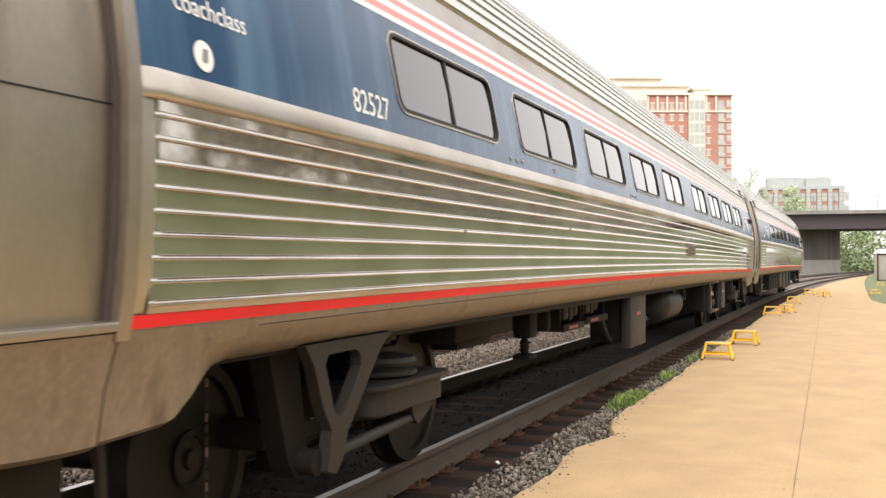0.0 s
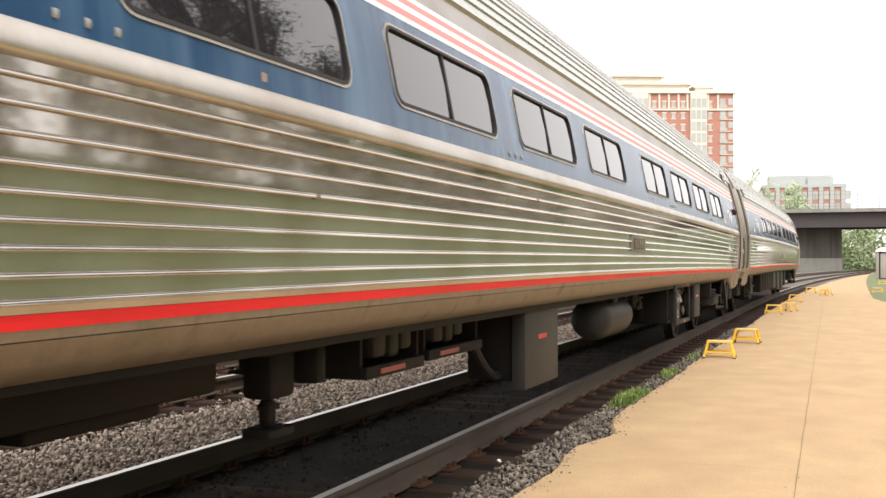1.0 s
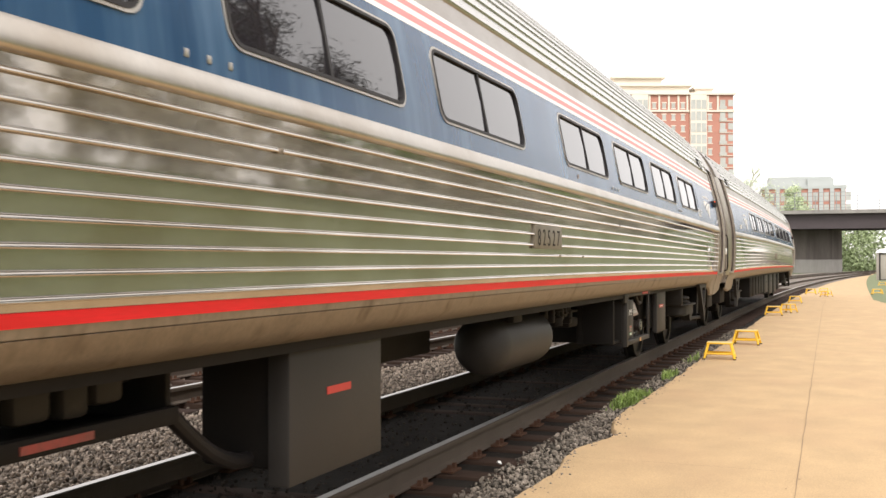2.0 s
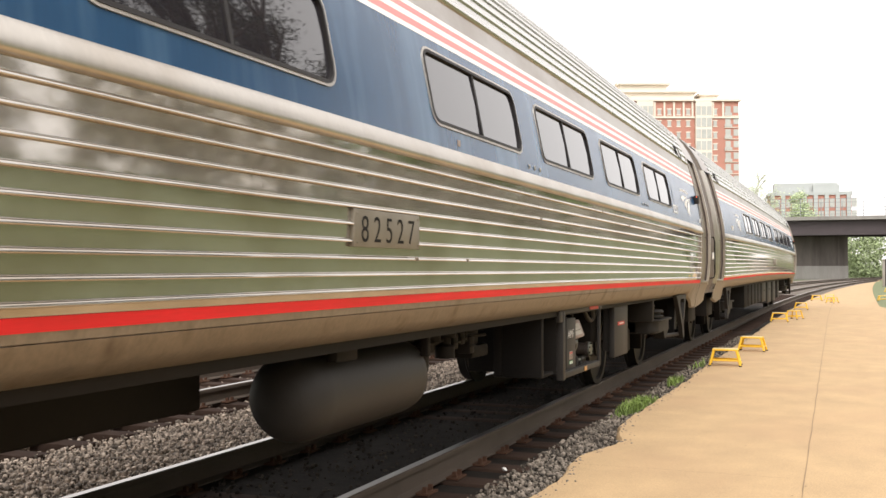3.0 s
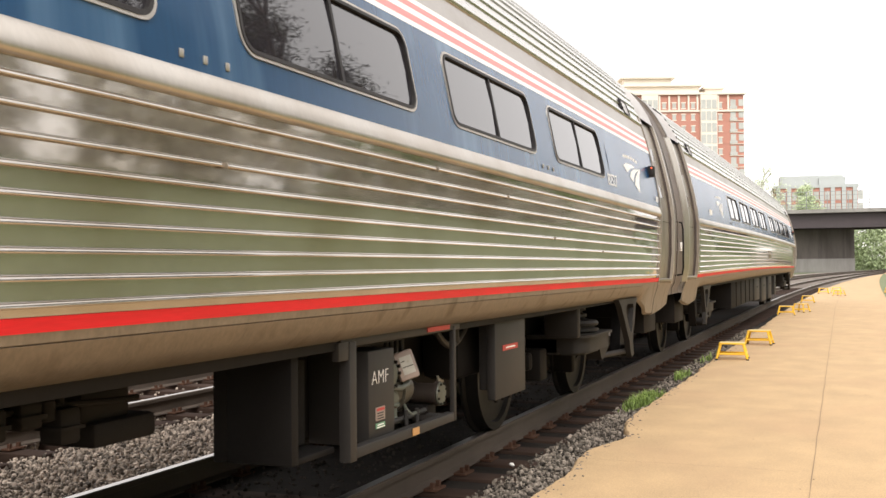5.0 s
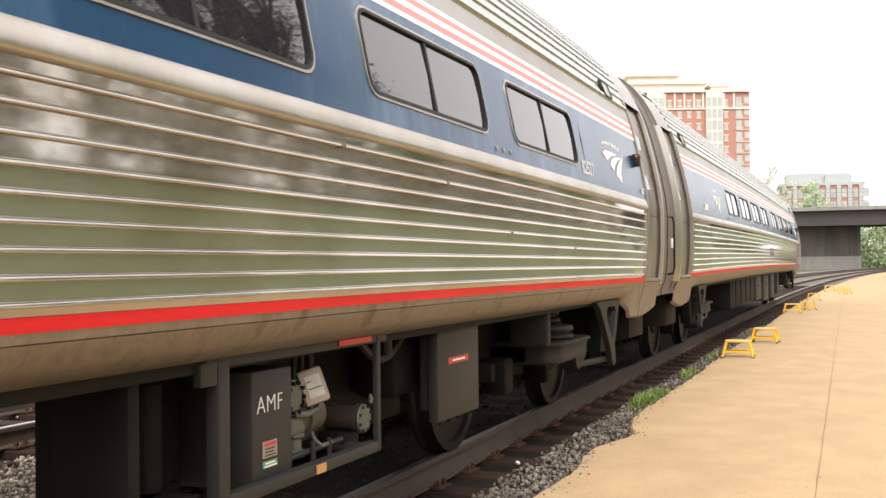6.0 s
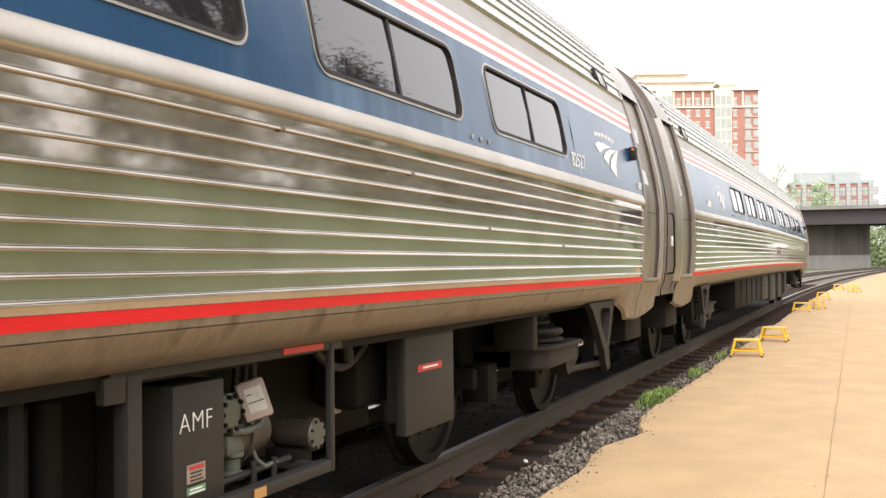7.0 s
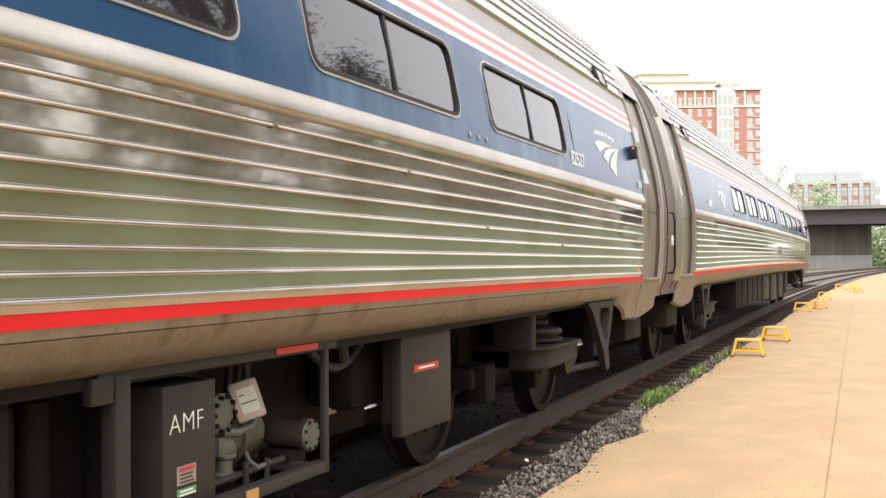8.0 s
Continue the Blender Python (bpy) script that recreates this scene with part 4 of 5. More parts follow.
    cab = part("control_cabinet", boxes((1.0, 1.335, 4.86, 5.16, 0.47, 0.93), bevel=0.008), M["box"], u, "dark grey control cabinet")
    text_mesh("AMF", 0.10, pose(1.337, 4.888, 0.757, 90, 0, 90), M["label_white"], cab, "lettering", "white stencilled letters", 1.05, -0.0022)
    part("warning_plate", boxes((1.336, 1.339, 4.93, 5.035, 0.585, 0.65)), M["pinkbox"], cab)
    part("warning_field", boxes((1.3392, 1.341, 4.94, 5.025, 0.632, 0.645)), M["label_red"], cab)
    part("warning_bar", boxes((1.3392, 1.341, 4.945, 5.02, 0.592, 0.597), (1.3392, 1.341, 4.945, 5.01, 0.605, 0.610), (1.3392, 1.341, 4.945, 5.015, 0.618, 0.623)), M["box"], cab)
    part("green_bar", boxes((1.3392, 1.341, 4.94, 5.03, 0.549, 0.554), (1.3392, 1.341, 4.945, 5.015, 0.561, 0.566)), M["label_white"], cab)
    part("green_label", boxes((1.336, 1.339, 4.93, 5.035, 0.545, 0.572)), M["label_green"], cab)
    bm = bmesh.new()
    turned(bm, [(0.05, 1.05), (0.066, 1.06), (0.066, 1.20), (0.078, 1.205), (0.078, 1.24), (0.055, 1.25), (0.02, 1.255)], (0, 5.335, 0.772), "X", 20)
    comp = part("compressor_head", bm, M["sage"], u, "pale green compressor head")
    for k in range(10):
        a = k * math.tau / 10
        p, q = 5.335 + 0.066 * math.cos(a), 0.772 + 0.066 * math.sin(a)
        part("head_bolt", rod(bmesh.new(), (1.235, p, q), (1.262, p, q), 0.009, n=6), M["under"], comp)
    bm = bmesh.new()
    turned(bm, [(0.04, 5.33), (0.085, 5.35), (0.105, 5.43), (0.11, 5.54), (0.095, 5.64), (0.05, 5.67)], (1.14, 0, 0.665), "Y", 20)
    part("compressor_body", bm, M["olive"], u, "oily brown compressor casting")
    part("valve_block", boxes((1.08, 1.24, 5.32, 5.45, 0.60, 0.69), bevel=0.022), M["sage"], u, "pale green valve block")
    bm = bmesh.new()
    turned(bm, [(0.02, 0.50), (0.05, 0.505), (0.052, 0.53), (0.036, 0.54), (0.036, 0.585), (0.05, 0.595), (0.05, 0.61), (0.02, 0.612)], (1.20, 5.40, 0), "Z", 16)
    part("suction_valve", bm, M["sage"], u)
    part("discharge_pipe", tube(bmesh.new(), [(1.24, 5.34, 0.70), (1.255, 5.42, 0.69), (1.25, 5.52, 0.70), (1.22, 5.60, 0.74), (1.18, 5.63, 0.82)], 0.015), M["sage"], u)
    part("flange_ring", turned(bmesh.new(), [(0.06, 5.465), (0.122, 5.467), (0.122, 5.49), (0.06, 5.492)], (1.14, 0, 0.665), "Y", 20), M["olive"], u)
    part("oil_line", tube(bmesh.new(), [(1.22, 5.50, 0.62), (1.24, 5.52, 0.56), (1.26, 5.55, 0.53), (1.27, 5.62, 0.54)], 0.010), M["sage"], u)
    for y0 in (5.62, 5.69, 5.76):
        part("hanging_hose", tube(bmesh.new(), [(1.05, y0, 1.0), (1.07, y0 + 0.01, 0.92), (1.08, y0 - 0.02, 0.82), (1.05, y0 - 0.06, 0.72)], 0.014), M["box"], u)
    part("motor_foot", boxes((1.06, 1.22, 5.86, 6.0, 0.475, 0.54), bevel=0.01), M["under"], u)
    bm = bmesh.new()
    turned(bm, [(0.03, 1.07), (0.06, 1.075), (0.064, 1.10), (0.060, 1.12), (0.060, 1.235), (0.072, 1.24), (0.072, 1.265), (0.02, 1.27)], (0, 5.945, 0.60), "X", 24)
    motor = part("motor", bm, M["brown"], u, "small round motor")
    bm = bmesh.new()
    turned(bm, [(0.02, 1.2705), (0.070, 1.2705), (0.066, 1.28), (0.02, 1.283)], (0, 5.945, 0.60), "X", 24)
    part("end_cover", bm, M["sage"], motor, "pale end cover")
    gz = box(bmesh.new(), -0.018, 0.018, -0.062, 0.062, -0.08, 0.08, 0.015)
    g = part("gauge_panel", gz, M["pinkbox"], u, "pale gauge case")
    g.matrix_basis = pose(1.26, 5.47, 0.80, 14, -14, -38)
    d = part("gauge_dial", boxes((0.0185, 0.021, -0.038, 0.038, -0.05, 0.048)), M["dial"], g)
    part("dial_line", boxes((0.0212, 0.022, -0.034, 0.034, -0.012, -0.008), (0.0212, 0.022, -0.034, -0.01, 0.02, 0.024)), M["under"], g)
    for a, b, r in (((1.1, 5.16, 0.95), (1.12, 5.36, 0.90), 0.012), ((1.25, 5.2, 0.52), (1.25, 5.75, 0.53), 0.015),
                    ((1.0, 5.3, 0.98), (1.0, 5.3, 0.86), 0.012), ((1.05, 5.42, 0.98), (1.08, 5.40, 0.80), 0.01), ((1.27, 5.45, 0.48), (1.27, 5.45, 0.57), 0.012), ((1.27, 5.6, 0.48), (1.27, 5.6, 0.56), 0.012)):
        part("unit_pipe", rod(bmesh.new(), a, b, r, n=8), M["box"], u)
    for k in range(8):
        a = (k + 0.5) * math.tau / 8
        p, q = 5.945 + 0.06 * math.cos(a), 0.60 + 0.06 * math.sin(a)
        part("cover_bolt", rod(bmesh.new(), (1.27, p, q), (1.288, p, q), 0.007, n=6), M["under"], motor)
    part("unit_hose", tube(bmesh.new(), [(1.2, 5.55, 0.99), (1.2, 5.56, 0.85), (1.2, 5.52, 0.72), (1.1, 5.4, 0.6)], 0.014), M["box"], u)
    # red-labelled grey box by the rear truck
    b = part("brake_box", boxes((1.27, S, 6.76, 7.42, 0.46, 1.0), (1.20, 1.27, 6.80, 7.38, 0.52, 0.98), bevel=0.010), M["box"], car, "grey painted brake equipment box")
    part("box_side", boxes((0.86, 1.14, 6.60, 7.30, 0.60, 0.94), bevel=0.06), M["under"], b)
    for y in (6.84, 6.98, 7.12, 7.26, 7.36):
        part("box_bolt", rod(bmesh.new(), (1.305, y, 0.462), (1.305, y, 0.44), 0.011, n=6), M["under"], b)
    part("warning_label", boxes((S + 0.001, S + 0.004, 6.91, 7.23, 0.775, 0.812)), M["label_red"], b)
    part("warning_bar", boxes((S + 0.0045, S + 0.006, 6.97, 7.17, 0.789, 0.799)), M["label_white"], b)
    part("pale_tag", boxes((0.98, 0.99, 6.60, 6.70, 0.58, 0.63)), M["dial"], u)
    part("air_pipe", tube(bmesh.new(), [(1.18, 6.1 + 0.5 * f, 0.95 - 0.10 * math.sin(math.pi * f)) for f in [k / 8 for k in range(9)]], 0.022), M["box"], car)
    part("pipe_hanger", rod(bmesh.new(), (1.18, 6.4, 1.0), (1.18, 6.42, 0.86), 0.03), M["box"], car)

def build_under_plain(car):
    """Floor, a deep dark bay and a row of grey equipment doors."""
    part("floor_pan", boxes((-1.36, 1.36, -12.0, 12.3, 1.0, 1.06)), M["under"], car)
    part("centre_sill", boxes((-0.3, 0.3, -11.8, 12.0, 0.93, 0.998)), M["under"], car)
    bay = part("equipment_bay", boxes((0.1, 1.30, -5.4, -1.0, 0.46, 1.0), (-1.2, 0.1, -4.6, -1.4, 0.55, 1.0), bevel=0.015), M["under"], car, "deep black equipment bay")
    for y in (-4.6, -3.7, -2.8, -1.9):
        part("bay_rib", boxes((1.30, 1.315, y, y + 0.04, 0.48, 0.99)), M["under"], bay)
    for a, c, lo in ((-0.95, 0.35, 0.44), (0.95, 2.3, 0.36), (3.0, 4.1, 0.36), (5.2, 5.75, 0.42)):
        b = part("equipment_box", boxes((0.9, 1.33, a, c, lo, 1.0), bevel=0.012), M["box"], car, "grey painted equipment box")
        part("box_back", boxes((0.2, 0.895, a + 0.03, c - 0.03, lo + 0.06, 1.0)), M["under"], b)
        part("box_handle", boxes((1.331, 1.345, (a + c) / 2 - 0.06, (a + c) / 2 + 0.06, 0.74, 0.765), bevel=0.004), M["under"], b)

def build_car(label, windows, under):
    car = thing("passenger_car", label, "train car", "cars of the train")
    for side in (1, -1):
        build_side(car, side, windows)
    build_roof(car)
    for e in (1, -1):
        before = set(car.children)
        build_end(car, e)
        if e < 0:
            for ob in set(car.children) - before:
                ob.location.y += 0.25
        build_truck(car, TRUCKS[e], e)
    under(car)
    wheels = [build_wheelset(car, y) for y in (-10.11, -7.55, 8.33, 10.88)]
    return car, wheels

def build_chain(car):
    """A short hanging chain by the first wheel."""
    c = part("hand_brake_chain", rod(bmesh.new(), (1.22, -10.62, 1.0), (1.22, -10.62, 0.93), 0.012, n=6), M["under"], car, "thin bright hanging chain")
    for k in range(16):
        z = 0.92 - 0.045 * k
        # every third link gets a paler material to paint glints down the chain
        part("link", rod(bmesh.new(), (1.22, -10.62, z), (1.22, -10.62, z - 0.034), 0.004 if k % 2 else 0.006, n=6), M["rail"] if k % 3 == 0 else M["wheel"], c)
    part("brake_pipe", tube(bmesh.new(), [(1.2, -11.25, 0.85), (1.2, -11.22, 0.7), (1.2, -11.2, 0.45), (1.15, -11.1, 0.3)], 0.022), M["box"], car)

def build_car_marks(car, lettered):
    """Numbers, signs, latches and grab irons on the platform side."""
    def on(y, z, o=0.002, lean=True):
        t = math.degrees(math.atan2(hw(z - 0.05) - hw(z + 0.05), 0.1))
        return pose(hw(z) + o, y, z, 90 - t, 0, 90)
    if lettered:
        text_mesh("82527", 0.155, on(-9.97, 2.035), M["label_white"], car, "car_number", "white car number")
        text_mesh("coachclass", 0.105, on(-11.25, 2.20), M["label_white"], car, "lettering", "white lettering")
        text_mesh("82527", 0.15, on(9.24, 2.05), M["label_white"], car, "car_number", "white car number")
        p = part("number_plate", boxes((1.542, 1.566, 0.42, 1.14, 1.435, 1.60), bevel=0.004), M["plate"], car, "grey raised plate with cut numerals")
        for k, digit in enumerate("82527"):
            text_mesh(digit, 0.166, pose(1.5668, 0.485 + 0.127 * k, 1.458, 90, 0, 90), M["under"], p, "numeral", "dark numeral", 1.0, -0.001)
        for a in (0.45, 1.115):
            for z in (1.455, 1.58):
                part("bolt", rod(bmesh.new(), (1.565, a, z), (1.569, a, z), 0.006, n=8), M["plate"], p)
    else:
        part("access_plate", boxes((1.542, 1.562, 0.42, 1.15, 1.435, 1.60), bevel=0.004), M["sill"], car)
        part("car_number", boxes((hw(2.1) + 0.001, hw(2.1) + 0.004, -10.2, -9.9, 2.06, 2.15)), M["label_white"], car)
    # emblem: three pale curved blades that fan out from their upper ends
    BLADES = (((0.226, 2.295), (0.365, 2.328), (0.585, 2.333), (0.80, 2.324), (0.55, 2.29), (0.36, 2.236)),
              ((0.454, 2.204), (0.55, 2.259), (0.713, 2.296), (1.03, 2.322), (0.778, 2.266), (0.658, 2.215), (0.591, 2.159)),
              ((0.642, 2.138), (0.73, 2.214), (0.88, 2.276), (1.077, 2.332), (0.962, 2.251), (0.876, 2.171), (0.838, 2.069)))
    for yc in ((9.82,) if lettered else (9.82, -9.35)):
        for blade in BLADES:
            bm = bmesh.new()
            bm.faces.new([bm.verts.new((hw(z) + 0.003, yc + y, z)) for y, z in blade])
            bmesh.ops.triangulate(bm, faces=bm.faces[:])
            bmesh.ops.recalc_face_normals(bm, faces=bm.faces)
            part("emblem_blade", bm, M["label_white"], car, "pale curved blade of an emblem")
        for k in range(6):
            z = 2.392 + 0.012 * math.sin(k * math.pi / 5)
            part("emblem_bar", boxes((hw(z) - 0.004, hw(z) + 0.003, yc + 0.31 + 0.118 * k, yc + 0.39 + 0.118 * k, z - 0.016, z + 0.014)), M["label_white"], car)
    if lettered:
        bm = bmesh.new()
        turned(bm, [(0.01, 0.0), (0.054, 0.001), (0.054, 0.004), (0.01, 0.005)], (0, 0, 0), "X", 28)
        c = part("sign_disc", bm, M["label_white"], car, "pale round sign")
        c.matrix_basis = Matrix.Translation((hw(2.06) - 0.001, -11.112, 2.065)) @ pose(0, 0, 0, 0, -9, 0) @ Matrix.Diagonal((1, 1.0, 1, 1))
        part("sign_square", boxes((hw(2.06) + 0.006, hw(2.06) + 0.010, -11.126, -11.098, 2.045, 2.088)), M["steelgrey"], car)
    for y in (-7.68, -3.58, 3.08, 7.18):
        for k in range(3):
            part("latch", boxes((hw(2.02), hw(2.02) + 0.006, y + k * 0.13, y + 0.022 + k * 0.13, 2.012, 2.04), bevel=0.002), M["plain"], car)
    for y in (1.74, -6.6):
        part("window_sticker", boxes((hw(2.03), hw(2.03) + 0.004, y, y + 0.036, 2.012, 2.045)), M["pinkbox"], car)
    # marker lamp and its housing by the end door
    k = part("marker_lamp", boxes((hw(2.35) - 0.01, hw(2.35) + 0.065, 11.36, 11.46, 2.29, 2.41), bevel=0.018), M["rubber"], car, "black marker lamp housing")
    part("lamp_lens", rod(bmesh.new(), (hw(2.35) + 0.04, 11.362, 2.385), (hw(2.35) + 0.04, 11.352, 2.385), 0.009, n=12), M["lamp"], k, "small glowing red lens")
    for y in (10.98, -10.75):
        bm = bmesh.new()
        ring_bar(bm, 1, y, 2.985, 0.15, 0.085, 0.05, 0.020, -0.004, 0.020)
        q = part("light_fitting", bm, M["rubber"], car, "black rimmed light fitting with a pale lens")
        lens, _ = rounded(y, 2.985, 0.132, 0.067, 0.03)
        bm = bmesh.new()
        bm.faces.new([bm.verts.new((hw(z) + 0.014, a, z)) for a, z in lens])
        bm.normal_update()
        bmesh.ops.solidify(bm, geom=bm.faces[:], thickness=0.004)
        bmesh.ops.recalc_face_normals(bm, faces=bm.faces)
        part("fitting_lens", bm, M["letter"], q, "pale lens")
        part("fitting_bracket", boxes((hw(2.96) - 0.01, hw(2.96) + 0.012, y - 0.24, y - 0.21, 2.92, 3.04), (hw(3.0) - 0.02, hw(3.0) + 0.02, y - 0.21, y - 0.14, 2.955, 2.975), bevel=0.006), M["rubber"], q)
    for y0, y1 in ((10.3, 11.75), (-12.0, -9.6)):
        bm = bmesh.new()
        rod(bm, (1.045, y0, 3.43), (1.045, y1, 3.43), 0.009, n=8)
        rail = part("roof_rail", bm, M["under"], car, "dark grab rail along the roof edge")
        for k in range(4):
            y = y0 + 0.1 + (y1 - y0 - 0.2) * k / 3
            part("rail_bracket", boxes((1.0, 1.052, y - 0.02, y + 0.02, 3.39, 3.438), bevel=0.004), M["under"], rail)
    part("sign_tab", boxes((hw(2.0), hw(2.0) + 0.004, 11.5, 11.53, 2.03, 2.09), (hw(2.0), hw(2.0) + 0.004, 11.58, 11.61, 2.03, 2.09)), M["label_white"], car)

def camber(car):
    """The long body's slight arch: its ends hang a little lower than its middle."""
    done = set()
    for ob in car.children_recursive:
        top = ob
        while top.parent != car:
            top = top.parent
        if top.name.split(".")[0] in ("wheelset", "truck_frame"):
            continue
        if ob.parent == car and ob.matrix_basis != Matrix.Identity(4) and ob.name.split(".")[0] in ("car_number", "lettering", "sign_disc"):
            ob.location.z -= 0.036 * (ob.location.y / 11.5) ** 2
            continue
        if ob.name.split(".")[0] in ("numeral", "gauge_panel", "gauge_dial", "dial_line") or ob.data in done:
            continue
        done.add(ob.data)
        dy = ob.location.y if ob.parent == car else top.location.y
        for v in ob.data.vertices:
            v.co.z -= 0.036 * ((v.co.y + dy) / 11.5) ** 2

near_car, near_wheels = build_car("stainless steel passenger coach with a blue window band and red stripes", WINDOWS, build_under)
build_car_marks(near_car, True)
build_chain(near_car)
camber(near_car)
next_car, next_wheels = build_car("stainless steel coach with a blue window band, coupled behind another", WINDOWS[1:], build_under_plain)
build_car_marks(next_car, False)
camber(next_car)

# ---------------------------------------------------------------- step stools
def build_stool(m, label):
    st = thing("step_stool", label, "step stool", "yellow stools on the platform", m=m)
    part("tread", boxes((-0.18, 0.18, -0.135, 0.135, 0.222, 0.245), bevel=0.008), M["yellow"], st, "yellow top with a worn grip mat")
    part("grip_mat", boxes((-0.165, 0.165, -0.115, 0.115, 0.2455, 0.249)), M["grip"], st)
    for sx in (-1, 1):
        for sy in (-1, 1):
            leg = part("leg", rod(bmesh.new(), (sx * 0.16, sy * 0.12, 0.225), (sx * 0.215, sy * 0.165, 0.012), 0.018, n=10), M["yellow"], st)
            part("foot", boxes((sx * 0.218 - 0.022, sx * 0.218 + 0.022, sy * 0.167 - 0.024, sy * 0.167 + 0.024, 0.0, 0.018), bevel=0.004), M["rubber"], leg)
    for sy in (-1, 1):
        part("cross_bar", rod(bmesh.new(), (-0.205, sy * 0.15, 0.085), (0.205, sy * 0.15, 0.085), 0.014, n=8), M["yellow"], st)
    for sx in (-1, 1):
        part("side_bar", rod(bmesh.new(), (sx * 0.205, -0.15, 0.085), (sx * 0.205, 0.15, 0.085), 0.014, n=8), M["yellow"], st)
    return st

stool = build_stool(pose(-1.71, 15.68, GROUND, 0, 0, 4), "yellow metal step stool with a worn tread, standing on the platform")
for x, y, rz in ((-1.575, 18.6, -3), (-1.76, 29.0, 5), (-1.46, 30.75, 70), (-1.58, 37.9, 0), (-1.37, 48.6, 8), (-0.68, 45.6, 65), (-0.86, 50.0, 0), (1.35, 49.0, 10), (2.1, 66.0, 0)):
    copy_thing(stool, pose(x, y, GROUND, 0, 0, rz))

# ---------------------------------------------------------------- bridge
BY = 175.0
def build_bridge():
    b = thing("road_bridge", "dark steel girder road bridge on a concrete pier over the tracks", "bridge", kind="structure")
    part("girder", boxes((-60, 45, BY - 6, BY - 5.3, 6.45, 8.75), (-60, 45, BY + 5.3, BY + 6, 6.45, 8.75), (-60, 45, BY - 5.3, BY + 5.3, 7.6, 8.2)), M["girder"], b, "dark brown plate girder")
    part("deck", boxes((-60, 45, BY - 6.9, BY + 6.9, 8.75, 9.05), (-60, 45, BY - 6.9, BY - 6.6, 9.05, 9.3)), M["crash"], b, "pale concrete deck edge")
    part("pier", boxes((-16, -0.3, BY - 1.2, BY + 1.2, -0.6, 6.45), bevel=0.05), M["concrete"], b, "stained concrete pier wall")
    part("pier_base", boxes((-16.1, -0.2, BY - 1.6, BY + 1.6, -0.6, 1.75), bevel=0.05), M["crash"], b, "pale lower crash wall")
    part("pier_column", boxes((-1.7, -0.25, BY - 1.5, BY + 1.5, 1.75, 6.45)), M["concrete"], b)
    for x in range(-58, 45, 3):
        bm = bmesh.new()
        rod(bm, (x, BY - 6.7, 9.3), (x, BY - 6.7, 11.4), 0.06, n=6)
        rod(bm, (x, BY - 6.7, 11.4), (x, BY - 6.2, 12.0), 0.05, n=6)
        rod(bm, (x, BY - 6.2, 12.0), (x, BY - 5.3, 12.1), 0.05, n=6)
        part("fence_post", bm, M["steelgrey"], b)
    for z in (9.6, 10.1, 10.6, 11.4):
        part("fence_rail", boxes((-60, 45, BY - 6.74, BY - 6.66, z, z + 0.06)), M["steelgrey"], b)
    part("fence_rail", boxes((-60, 45, BY - 5.4, BY - 5.3, 12.05, 12.12)), M["steelgrey"], b)
build_bridge()

